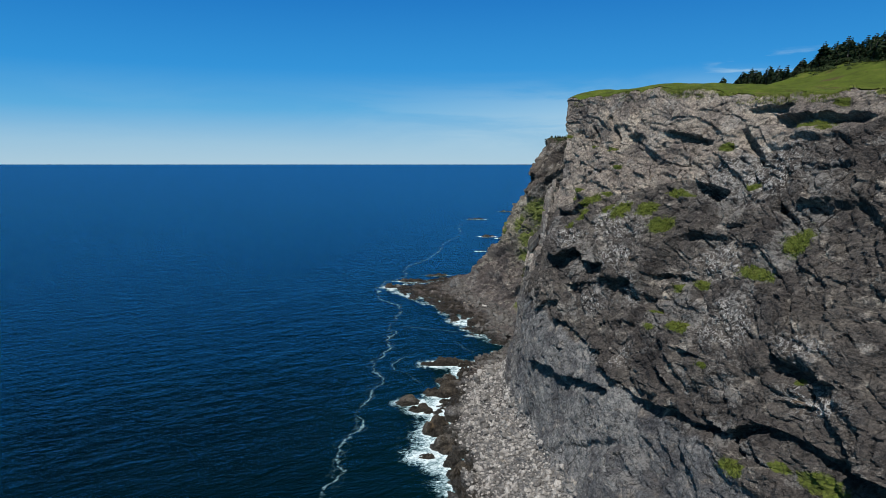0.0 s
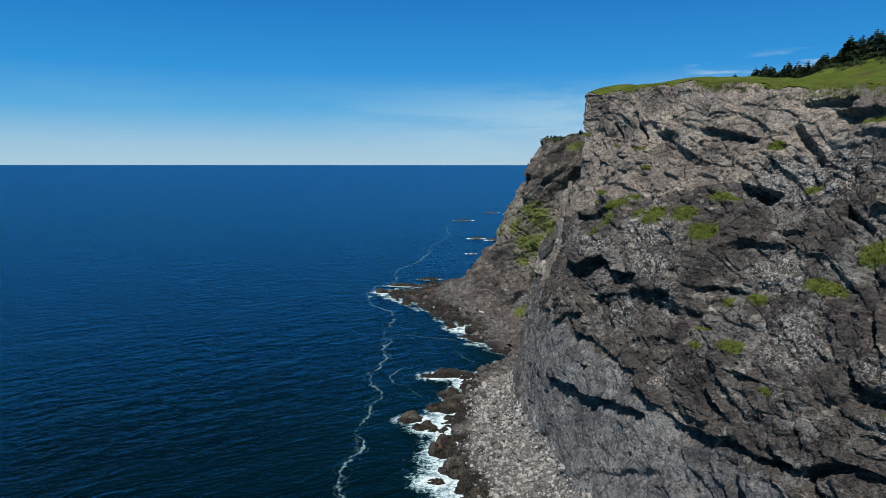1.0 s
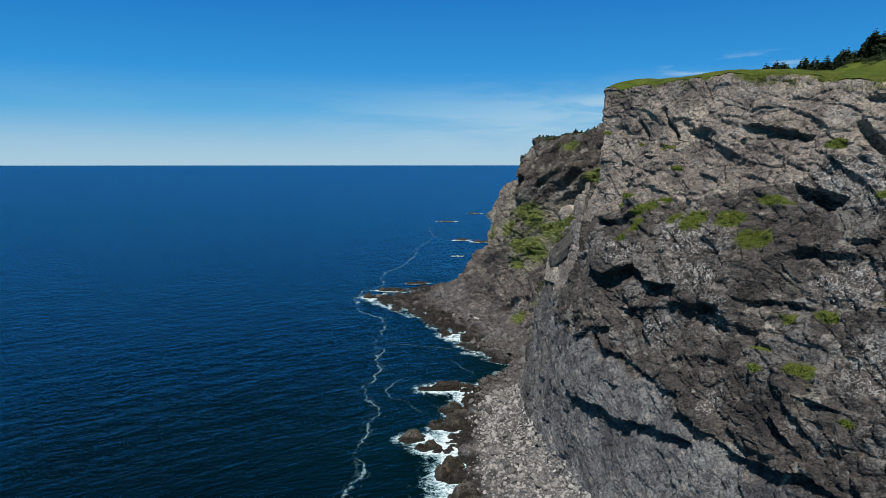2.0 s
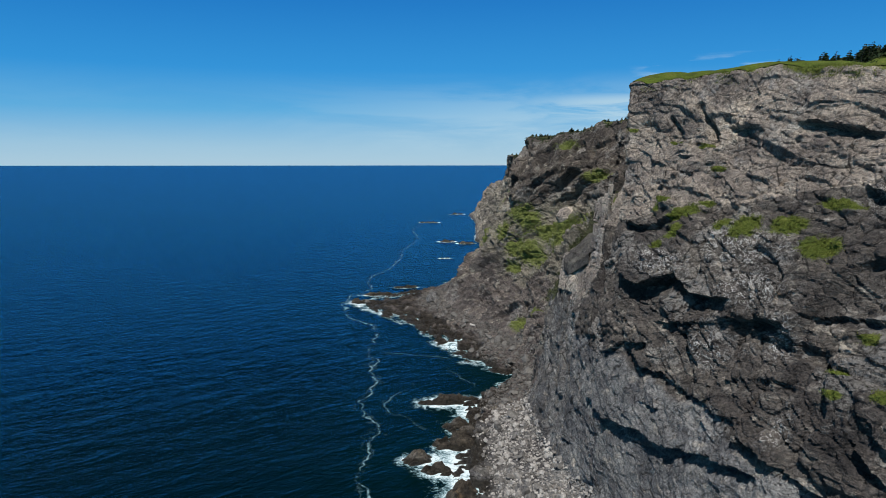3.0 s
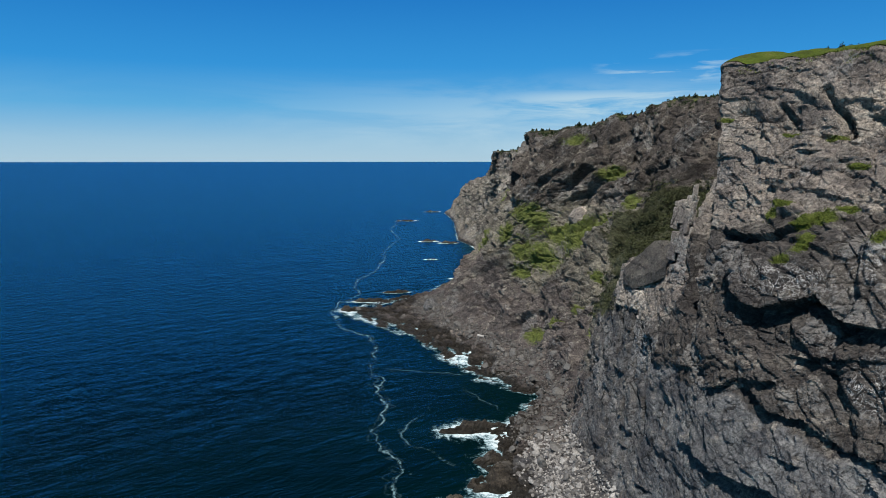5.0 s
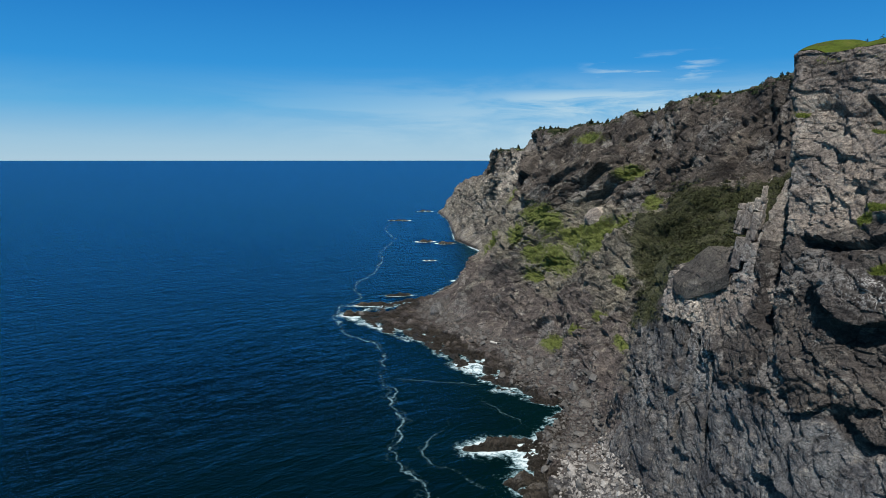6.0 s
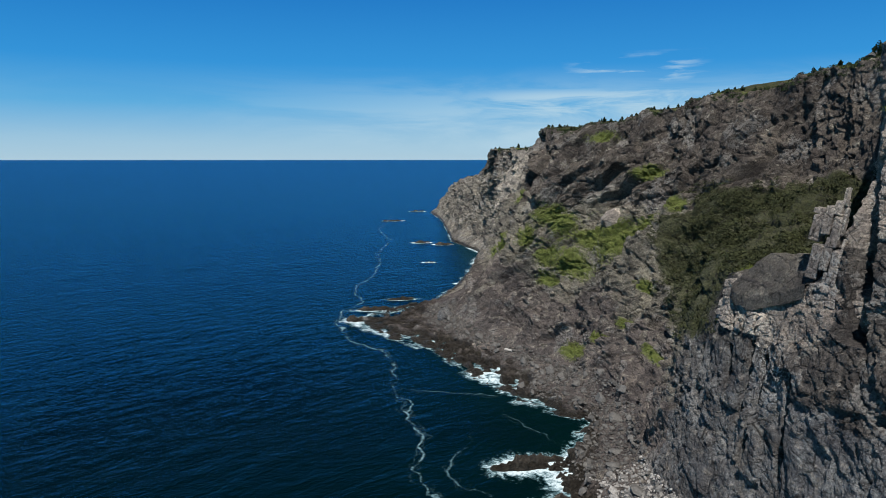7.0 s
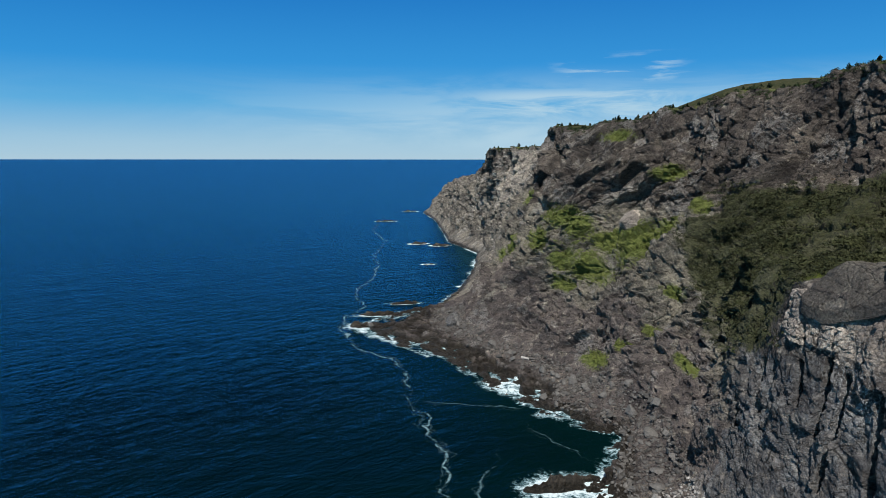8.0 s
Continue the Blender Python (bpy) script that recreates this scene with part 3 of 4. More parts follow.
# the headland's beds: a pale blocky cap, dark broad slabs below it, a blue-grey slabby foot
cap_line = np.interp(Y, [60, 80, 93, 97, 106, 107.5, 114, 120, 127.6, 132, 138.6, 143, 152], [70, 66, 63, 62, 61, 57.5, 56.3, 55.6, 54.4, 53.8, 52.9, 51, 50])
foot_line = np.interp(Y, [60, 75, 85, 97, 107, 115, 125, 133, 142, 150], [22, 24, 26, 26, 27.5, 29, 30, 31, 31, 32])
ragged = 1.2 * rough_noise(U, V, 5.0, 61, 4)
cap = np.clip((Z - cap_line + ragged) / 0.8 + 0.5, 0, 1)
low_bed = np.clip((foot_line - Z + 1.5 * ragged) / 2.0 + 0.5, 0, 1)
face_cap = 0.48 * blocks(wu, wv, 5.2, 1.4, 0.25, 121, 1.4, 0.5) + 0.38 * blocks(wu, wv, 2.3, 1.7, 0.15, 131, 1.6, 0.9, 0.3) + 0.13 * blocks(wu, wv, 0.9, 2.2, 0.05, 135, 1.6, 1.0, 0.25)
face_slab = 0.75 * blocks(wu, wv, 10.0, 1.7, 0.45, 161, 1.2, 0.4) + 0.46 * blocks(wu, wv, 4.2, 1.9, 0.5, 165, 1.4, 0.9, 0.35) + 0.20 * blocks(wu, wv, 1.7, 1.6, 0.55, 167, 1.5, 1.8, 0.25)
face_foot = 0.60 * blocks(wu, wv, 7.0, 2.3, 0.65, 171, 1.3, 0.5) + 0.34 * blocks(wu, wv, 2.7, 2.2, 0.7, 175, 1.6, 0.8, 0.3) + 0.16 * facets(wu, wv, 1.5, 0.6, 177)
face = corner * (face_cap * cap + (1 - cap) * (face_foot * low_bed + face_slab * (1 - low_bed)))
beds = (1.35 + 0.8 * np.clip((Z - 42) / 6, 0, 1) * np.interp(S, [10, 12], [-0.5, 1])) * blocks(wu, wv, 7.5, 1.9, -0.75, 141, 1.8, 0.5) + 0.7 * blocks(wu, wv, 3.0, 1.7, -0.7, 151, 1.8, 0.9, 0.35)
plain = 1 - 0.6 * np.clip((27 - Z) / 6, 0, 1) * np.clip((Y - 100) / 10, 0, 1) * np.clip((7.2 - S) / 0.5, 0, 1) * np.clip((Z - 1.6) / 1.5, 0, 1)
push = corner * 0.8 * blocks(wu, wv, 13.0, 1.35, -0.25, 103) + face * (1 - bay) * plain + beds * bay * np.clip((Z - 3) / 6, 0.25, 1) + (0.16 + 0.34 * bay) * plain * facets(wu, wv, 2.0, 0.4, 181)
shoulder = np.interp(S, [6.0, 6.8, 9.0, 9.8], [0, 1, 1, 0]) * np.clip((46 - Z) / 4, 0, 1) * np.clip((Z - 6) / 3, 0, 1)
push *= 1 - 0.55 * shoulder
push += shoulder * (0.6 * blocks(wu, wv, 6.5, 0.8, 0.12, 195, 1.3, 0.6) + 0.2 * blocks(wu, wv, 2.6, 0.9, 0.3, 197, 1.6, 0.8, 0.3))
push += bay * np.clip((Z - 5) / 5, 0, 1) * np.clip((48 - Z) / 6, 0, 1) * (1.15 * blocks(wu, wv, 5.5, 1.8, 0.6, 143, 2.0, 0.6, 0.5) + 0.5 * blocks(wu, wv, 2.2, 1.7, 0.5, 145, 2.0, 0.9, 0.35))
push += grain * ((0.17 + 0.05 * bay) * blocks(wu, wv, 1.2, 1.3, 0.5, 191, 1.8, 0.6, 0.3) + (0.11 + 0.09 * bay) * facets(wu, wv, 0.9, -0.5, 231))
push *= np.clip((Z - 1) / 8, 0.12, 1)
tidal = np.clip((2.6 - Z) / 1.0, 0, 1) * np.clip((Z + 1.5) / 1.0, 0, 1) * (S > 1.5) * np.interp(S, [12, 14, 17.5, 18.5], [1.0, 0.9, 0.9, 0.3])
push += tidal * (1.5 * blocks(wu, wv, 2.6, 1.8, 0.5, 271, 2.4, 0.9, 0.3) + 0.8 * facets(wu, wv, 1.3, 0.2, 281))
push += 0.8 * rough_noise(U, V, 16.0, 51, 5)
gully = np.abs(smooth_noise(U + 0.25 * V, V * 0.16, 9.0, 71))
high = np.clip((Z - 2) / 8, 0.05, 1)
push -= high * (0.5 + 1.7 * bay) * np.clip(1 - gully / 0.25, 0, 1) ** 1.5
push += high * bay * (2.6 * smooth_noise(U + 0.5 * V, V * 0.35, 19.0, 81) + 1.8 * (1 - 2 * np.abs(smooth_noise(U - 0.5 * V, V * 0.5, 11.0, 85))))
push *= crag
dent = np.clip((S - np.interp(Z, [40, 46, 52, 58], [5.58, 5.68, 5.81, 5.93])) / 0.03, 0, 1) * np.clip((np.interp(Z, [40, 46, 52, 58], [5.82, 5.94, 6.04, 6.14]) - S) / 0.03, 0, 1) * np.clip((Z - 39) / 2, 0, 1) * np.clip((60 - Z) / 1.5, 0, 1)
wall = np.clip((S - 6.7) / 0.2, 0, 1) * np.clip((8.6 - S) / 0.3, 0, 1) * np.clip((Z - 29) / 3, 0, 1) * np.clip((47 - Z) / 3, 0, 1)
push = push * (1 - 0.6 * np.maximum(dent, wall)) - 9.0 * dent - 0.3 * wall * (1 - dent) 
for pts, lip, cut, width in LEDGES:
    p = np.array(pts, float)
    p = p[np.argsort(p[:, 0])]
    rise = np.interp(Y, p[:, 0], p[:, 1])
    ends = np.clip((Y - p[0, 0]) / 2.0, 0, 1) * np.clip((p[-1, 0] - Y) / 2.0, 0, 1)
    d = Z - rise + 0.45 * rough_noise(U, V, 3.0, 207, 4)
    broken = np.clip(0.85 + 0.75 * rough_noise(U, V * 0.3, 4.0, 211, 2), 0.25, 1.3)
    push += np.where((S > 1.5) & (S < 7), ends * broken * np.where(d > 0, lip * np.exp(-d / (2.2 * width)), -cut * np.clip(1 + d / (1.7 * width), 0, 1) ** 1.3), 0)
for (ya, za), (yb, zb), depth, half in JOINTS + [(a, b, 4.6, 0.55) for a, b in CLEFTS]:
    t = np.clip(((Y - ya) * (yb - ya) + (Z - za) * (zb - za)) / ((yb - ya) ** 2 + (zb - za) ** 2), 0, 1)
    d = np.hypot(Y - ya - t * (yb - ya), Z - za - t * (zb - za)) + 0.2 * smooth_noise(U, V, 1.5, 217)
    push -= np.where((S > 1.5) & (S < 9.5), depth * np.exp(-(d / half) ** 4), 0)
land = base + normal * push[..., None]
shelf_low = np.interp(Y, [146, 154, 163, 169, 173], [40, 34.8, 34.8, 34.9, 35.5])
pale_front = np.clip((Z - shelf_low) / 1.0, 0, 1) * np.clip((np.interp(Y, [146, 156, 160, 164, 168, 173], [45, 44, 42, 40.5, 40.3, 42]) - Z) / 0.8, 0, 1) * np.clip((Y - 147) / 2, 0, 1) * np.clip((174 - Y) / 1, 0, 1)
bay_tone = np.interp(Z + 7 * rough_noise(U, V, 18, 65, 4), [15, 26, 43, 49], [0, 0.5, 0.5, 1])
head_tone = np.maximum(0.5 - 0.5 * low_bed * np.interp(Y, [146, 154], [1, 0.55]) + cap * np.interp(Y, [84, 104], [0.25, 0.5]) * (1 - low_bed), 0.9 * pale_front)
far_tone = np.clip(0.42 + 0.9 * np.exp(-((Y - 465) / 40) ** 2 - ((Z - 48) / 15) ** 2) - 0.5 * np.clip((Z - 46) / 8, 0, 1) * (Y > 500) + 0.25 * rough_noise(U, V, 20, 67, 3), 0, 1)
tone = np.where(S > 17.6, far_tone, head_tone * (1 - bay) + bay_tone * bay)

moss = np.maximum(np.where(S < 7, patches(MOSS), 0), np.where(S > 7, patches([(y, z, 1.5 * p, 1.5 * q) for y, z, p, q in MOSS_BAY]), 0) * 0.88)
veins = np.where(S < 8.5, np.clip(1.6 * patches(VEINS), 0, 1), 0)
moss = np.maximum(moss, np.clip((level[None, :] - 7.92) / 0.2 + 0.9 * rough_noise(U, V, 5, 91, 4), 0, 1) * np.where(S < 7.2, 0.85, 0.6) * (level[None, :] > 7.45))
flat = np.gradient(land[..., 2], axis=1) / (np.linalg.norm(np.gradient(land, axis=1), axis=2) + 1e-6)
slope_green = np.exp(-((Y - 285) / 55) ** 2 - ((Z - 33) / 13) ** 2) * (0.50 + 0.6 * rough_noise(U, V, 8, 77, 4))
moss = np.maximum(moss, np.where(S > 8.5, slope_green * np.clip(1.25 - flat * 0.6, 0, 1), 0))


brushy = np.interp(Y, [176, 190, 205, 225, 245, 260], [28, 24, 17, 18, 33, 42])
heath = ((S > 7.1) & (S < 13.6)) * np.clip((Z - brushy) / 6, 0, 1) * np.clip((57 - (Y - 222) * 0.05 - Z) / 5, 0, 1) * np.clip((258 + 16 * rough_noise(U, V, 12, 807, 4) - Y) / 14, 0, 1) * np.clip((Y - 159) / 4, 0, 1) * (level[None, :] > 4.0) * np.where(Z < 44, np.clip((Y - 172) / 8, 0, 1), 1) * np.interp(Z, [26, 42], [0.5, 1.0])


def sheet(name, grid, mat, masks, label, category, kind="structure", crisp=False):
    """A surface from a grid of places."""
    a, b = grid.shape[:2]
    me = bpy.data.meshes.new(name)
    me.vertices.add(a * b)
    me.vertices.foreach_set("co", np.ascontiguousarray(grid, np.float32).ravel())
    k = np.arange(a * b).reshape(a, b)
    quads = np.stack([k[:-1, :-1], k[1:, :-1], k[1:, 1:], k[:-1, 1:]], -1).reshape(-1, 4)
    n = len(quads)
    me.loops.add(n * 4), me.polygons.add(n)
    me.loops.foreach_set("vertex_index", quads.astype(np.int32).ravel())
    me.polygons.foreach_set("loop_start", np.arange(0, 4 * n, 4, dtype=np.int32))
    me.update(calc_edges=True)
    for key, values in masks.items():
        me.attributes.new(key, "FLOAT", "POINT").data.foreach_set("value", np.ascontiguousarray(values, np.float32).ravel())
    me.materials.append(mat)
    me.validate()
    if crisp:
        me.shade_flat()
    return tagged(new(name, me), label, category, "", kind)


cut1, cut2 = int(np.searchsorted(station, 8.8)), int(np.searchsorted(station, 17.6))
flip = lambda g: g[:, ::-1]
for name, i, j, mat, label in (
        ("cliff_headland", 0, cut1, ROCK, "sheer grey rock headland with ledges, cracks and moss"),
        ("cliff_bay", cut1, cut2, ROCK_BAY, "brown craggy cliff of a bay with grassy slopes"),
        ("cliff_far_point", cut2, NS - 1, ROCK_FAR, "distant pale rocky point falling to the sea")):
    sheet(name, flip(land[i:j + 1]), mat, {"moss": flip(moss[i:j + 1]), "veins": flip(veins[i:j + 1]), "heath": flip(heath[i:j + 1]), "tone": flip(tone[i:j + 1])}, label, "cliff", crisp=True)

# ---------------------------------------------------------------- the ground behind the brink
HILLS = [(102, 160, 5.2, 13), (98, 187, 3.6, 9), (93, 208, 2.0, 12), (700, 1050, 127, 225), (520, 960, 22, 130)]
inland = np.r_[np.linspace(0, 30, 40, endpoint=False), np.geomspace(30, 2600, 60)]
edge = land[:, int(np.searchsorted(level, 8.0))]
pick = np.unique(np.r_[np.arange(0, NS, 3), NS - 1])
edge, st = eased(edge[:, None, :], 2, 0)[pick, 0], station[pick]
fan = np.interp(st, [0, 6, 7, 10, 17, 23], [0, 0.35, 0.25, 0.12, 0.2, 0.45])
away = np.stack([np.cos(fan), np.sin(fan)], 1)
G = np.zeros((len(pick), len(inland), 3))
G[..., :2] = edge[:, None, :2] + inland[None, :, None] * away[:, None]
steep = np.interp(st, [0, 6, 9, 11, 13, 23], [1, 1, 0.8, 0.5, 0.05, 0.03])[:, None]
knoll = np.interp(st, [0, 3, 4.2, 4.8, 6, 7, 9, 23], [0.2, 0.2, 0.4, 1.2, 1.6, 1.6, 0.5, 0.2])[:, None]
G[..., 2] = edge[:, None, 2] + 0.15 + knoll * (inland / 9) * np.exp(1 - inland / 9) + steep * (0.02 * np.minimum(inland, 35) + 0.17 * np.clip(inland - 35, 0, 90)) + 0.01 * np.clip(inland - 150, 0, 600)
for hx, hy, h, r in HILLS:
    G[..., 2] += h * np.exp(-((G[..., 0] - hx) ** 2 + (G[..., 1] - hy) ** 2) / (2 * r * r)) * np.clip(inland / 20, 0, 1)
G[..., 2] += 0.35 * rough_noise(G[..., 0], G[..., 1], 9.0, 301, 4) * np.clip(inland / 4, 0.3, 1)
sheet("ground", flip(G), TURF, {}, "rolling green turf and heath above the cliffs", "ground")

# ---------------------------------------------------------------- the sea
def spaced(lo, hi, step, far):
    """Even steps between lo and hi, then longer and longer ones out to the far rim."""
    n = int((hi - lo) / step)
    grow = np.geomspace(step, far, 46)
    return np.r_[lo - grow[::-1], np.linspace(lo, hi, n + 1), hi + grow]


from mathutils import kdtree
sx, sy = spaced(-60, 112, 0.8, 4700), spaced(100, 480, 0.8, 4500)
sy = np.r_[sy[sy <= 480], np.arange(482, 920, 2.2), 920 + np.geomspace(2.5, 4000, 40)]
W = np.zeros((len(sx), len(sy), 3))
W[..., 0], W[..., 1] = sx[:, None], sy[None, :]
far = np.hypot(W[..., 0], W[..., 1])
W[..., 2] = 57.5 * (np.clip(far - 1200, 0, 3600) / 3600) ** 1.6
coast = land[(np.abs(land[..., 2]) < 0.45) & (S > 1.5)]
tree = kdtree.KDTree(len(coast))
for i, p in enumerate(coast):
    tree.insert((p[0], p[1], 0), i)
tree.balance()
ROCKS = [(-9.0, 169.0, 3.4, 2.6, 1.5), (-5.0, 163.5, 3.2, 2.4, 1.3), (-1.0, 152.0, 3.6, 5.0, 2.0), (0.5, 142.0, 2.6, 4.0, 1.8), (0.0, 203.5, 6.0, 2.6, 1.5), (6.5, 203.0, 4.5, 3.4, 1.9), (-3.4, 136.5, 1.8, 1.3, 0.8), (-0.5, 176.5, 4.2, 4.0, 2.0),
         (1.5, 185.0, 3.4, 4.0, 1.6), (3.0, 128.0, 2.5, 4.5, 1.8), (37.0, 757.0, 10.0, 4.0, 0.9), (37.0, 573.0, 7.0, 3.6, 1.1), (50.0, 560.0, 7.0, 4.0, 1.3), (80.0, 878.0, 9.0, 4.0, 1.0), (26.0, 476.0, 3.2, 1.6, 0.6), (9.5, 238.5, 1.8, 1.3, 0.7),
         (-3.0, 371.0, 6.0, 2.4, 1.1), (-24.5, 334.5, 4.0, 3.0, 1.8), (-17.0, 352.0, 6.5, 2.4, 1.2), (30.0, 404.0, 3.0, 1.6, 0.7)]
STREAK = [(-22, 110), (-21.5, 122), (-20, 140), (-19.8, 163.4), (-20.1, 169.2), (-18.4, 180.8), (-16.6, 185), (-18, 191.4), (-20.2, 201), (-18.1, 214.7), (-18, 227.3), (-18.2, 249), (-19.5, 268.9), (-17.9, 292.5), (-27.8, 305), (-32.6, 331.4), (-30.3, 349.3), (-20.6, 368.6), (-22.7, 388),
          (-19.3, 409), (-9.1, 437.4), (-5, 465), (-0.3, 519), (16, 590), (15, 672), (42, 815)]
STREAK_IN = [(-7.6, 219), (-12.7, 208), (-14.6, 201.4), (-12.6, 195.8), (-9.1, 191.2), (-6.9, 187)]
STREAK_LOW = [(-12.7, 251.5), (-5.3, 247.6), (4.6, 245)]
STREAK_COVE = [(4.4, 229.8), (6.5, 224), (8.9, 218.4)]


def to_line(x, y, pts):
    d = np.full(x.shape, 1e4)
    for (ax, ay), (bx, by) in zip(pts[:-1], pts[1:]):
        t = np.clip(((x - ax) * (bx - ax) + (y - ay) * (by - ay)) / ((bx - ax) ** 2 + (by - ay) ** 2), 0, 1)
        gap = np.hypot(x - ax - t * (bx - ax), y - ay - t * (by - ay)) * np.where((bx - ax) * (y - ay) - (by - ay) * (x - ax) < 0, -1, 1)
        d = np.where(np.abs(gap) < np.abs(d), gap, d)
    return d


near = np.full(far.shape, 99.0)
for i in range(len(sx)):
    if -65 < sx[i] < 125:
        for j in range(len(sy)):
            if 90 < sy[j] < 900:
                near[i, j] = tree.find((sx[i], sy[j], 0))[2]
for x, y, rx, ry, h in ROCKS:
    near = np.minimum(near, np.maximum(0, np.hypot((W[..., 0] - x) / rx, (W[..., 1] - y) / ry) - 0.9) * min(rx, ry))
wx, wy = W[..., 0] + 2.5 * rough_noise(W[..., 0], W[..., 1], 9, 401, 3), W[..., 1] + 2.5 * rough_noise(W[..., 0], W[..., 1], 9, 431, 3)
surge = np.clip(0.38 + 0.75 * smooth_noise(wx, wy, 13, 451), 0.0, 1.0)
heavy = np.exp(-((W[..., 0] + 3) / 9) ** 2 - ((W[..., 1] - 148) / 26) ** 2) + 0.55 * np.exp(-((W[..., 0] - 2) / 11) ** 2 - ((W[..., 1] - 202) / 11) ** 2) + 0.5 * np.exp(-((W[..., 0] - 14) / 7) ** 2 - ((W[..., 1] - 235) / 7) ** 2) + 0.5 * np.exp(-((W[..., 0] + 5) / 6) ** 2 - ((W[..., 1] - 133) / 10) ** 2)
REEF_EDGE = [(-27, 338), (-26, 322), (-15.5, 308), (-3, 284), (4, 258), (9, 242), (18, 230), (20, 222), (13, 212), (4, 205)]
heavy = np.maximum(heavy, (0.16 + 0.22 * surge) * np.exp(-(to_line(W[..., 0], W[..., 1], REEF_EDGE) / 5) ** 2))
reach = 0.8 + 2.6 * surge + 5.0 * heavy
foam = np.exp(-near / reach) * (0.58 + 0.22 * surge + 0.2 * heavy)
for x, y, rx, ry, h in ROCKS:
    if y > 400:
        foam = np.maximum(foam, 0.95 * np.exp(-np.maximum(0, np.hypot((W[..., 0] - x) / rx, (W[..., 1] - y) / ry) - 1.0) * ry / 1.6))
drift, trail = np.full(far.shape, 40.0), np.zeros(far.shape)
for pts, power in ((STREAK, 0.62), (STREAK_IN, 0.30), (STREAK_LOW, 0.26), (STREAK_COVE, 0.2)):
    d = to_line(wx, wy, pts)
    trail = np.where(np.abs(d) < np.abs(drift), power * np.clip(1.6 - np.abs(d) / 5, 0, 1), trail)
    drift = np.where(np.abs(d) < np.abs(drift), d, drift)
shallow = np.exp(-near / 22)
sheet("water", W, SEA, {"foam": foam, "shallow": shallow, "drift": np.clip(drift, -40, 40), "trail": trail}, "deep blue sea with ripples and white surf at the rocks", "sea")


# ---------------------------------------------------------------- helpers for things
def soup(name, verts, faces, mat, parent=None, label=""):
    """One mesh from arrays of places and of faces that all have the same number of corners."""
    verts, faces = np.asarray(verts, np.float32), np.asarray(faces, np.int32)
    me = bpy.data.meshes.new(name)
    n, k = faces.shape
    me.vertices.add(len(verts))
    me.vertices.foreach_set("co", verts.ravel())
    me.loops.add(n * k), me.polygons.add(n)
    me.loops.foreach_set("vertex_index", faces.ravel())
    me.polygons.foreach_set("loop_start", np.arange(0, n * k, k, dtype=np.int32))
    me.update(calc_edges=True)
    me.validate()
    me.shade_flat()
    me.materials.append(mat)
    ob = new(name, me)
    if parent:
        ob.parent = parent
    if label:
        ob["label"] = label
    return ob


def part(name, bm, mat, parent, label=""):
    me = bpy.data.meshes.new(name)
    bm.to_mesh(me)
    bm.free()
    me.materials.append(mat)
    ob = new(name, me)
    ob.parent = parent
    if label:
        ob["label"] = label
    return ob


rng = np.random.default_rng(7)


def lump(detail, seed):
    """A broken stone of about unit size: a ball cut by random planes."""
    r = np.random.default_rng(seed)
    bm = bmesh.new()
    bmesh.ops.create_icosphere(bm, subdivisions=detail, radius=1.0)
    v = np.array([p.co for p in bm.verts])
    f = np.array([[p.index for p in q.verts] for q in bm.faces])
    bm.free()
    for _ in range(13):
        d = r.normal(size=3)
        d /= np.linalg.norm(d)
        h = v @ d - r.uniform(0.38, 0.75)
        v = v - np.clip(h, 0, None)[:, None] * d
    v *= r.uniform(0.65, 1.1, 3)
    return v + r.normal(size=v.shape) * 0.03, f


LUMPS = [lump(1, k) for k in range(5)]
PEBBLES = [lump(2, 20 + k) for k in range(6)]


def turned(v, r, lean=0.6):
    m = Euler((r.uniform(-lean, lean), r.uniform(-lean, lean), r.uniform(0, 6.28))).to_matrix()
    return v @ np.array(m)


def scatter_stones(name, where, sizes, mat, label, shapes):
    """Loose stones lying on the land at the chosen grid places, as one heap."""
    vs, fs, k = [], [], 0
    for (i, j), s in zip(where, sizes):
        v, f = shapes[int(rng.integers(len(shapes)))]
        p = land[i, j] + rng.uniform(-0.25, 0.25, 3) * np.array([1, 1, 0])
        vs.append(turned(v, rng) * s + p + np.array([0, 0, s * 0.22]))
        fs.append(f + k)
        k += len(v)
    return tagged(soup(name, np.concatenate(vs), np.concatenate(fs), mat), label, "boulders", "", "stuff")


def choose(mask, count):
    """Grid places drawn at random where the mask is high, evenly by area."""
    area = np.linalg.norm(np.cross(np.gradient(land, axis=0), np.gradient(land, axis=1)), axis=2)
    p = (mask * area).ravel()
    k = rng.choice(p.size, size=count, p=p / p.sum())
    return np.stack(np.unravel_index(k, mask.shape), 1)


# ---------------------------------------------------------------- the shore
lv = level[None, :] + np.zeros((NS, 1))
beach = ((S > 2.3) & (S < 9.3) & (lv > 1.9) & (lv < 3.12)) * np.clip((land[..., 2] - 0.9) / 1.2, 0, 1)
beach = beach * np.clip((land[..., 0] - np.interp(land[..., 1], [100, 150, 200], [2.5, 1.5, 8])) / 4.0, 0.06, 1)
spots = choose(beach, 6000)
scatter_stones("beach_boulders", spots, np.clip(rng.lognormal(-1.05, 0.45, len(spots)), 0.14, 1.3), BOULDER, "pale grey loose boulders heaped on the beach", LUMPS)
talus = ((S > 12.0) & (S < 17.0) & (lv > 2.2) & (lv < 3.05)) * np.clip((land[..., 2] - 1.5) / 1.5, 0, 1) + 0.7 * ((S > 9.2) & (S < 12.2) & (lv > 1.8) & (lv < 3.2))
spots = choose(talus, 3600)
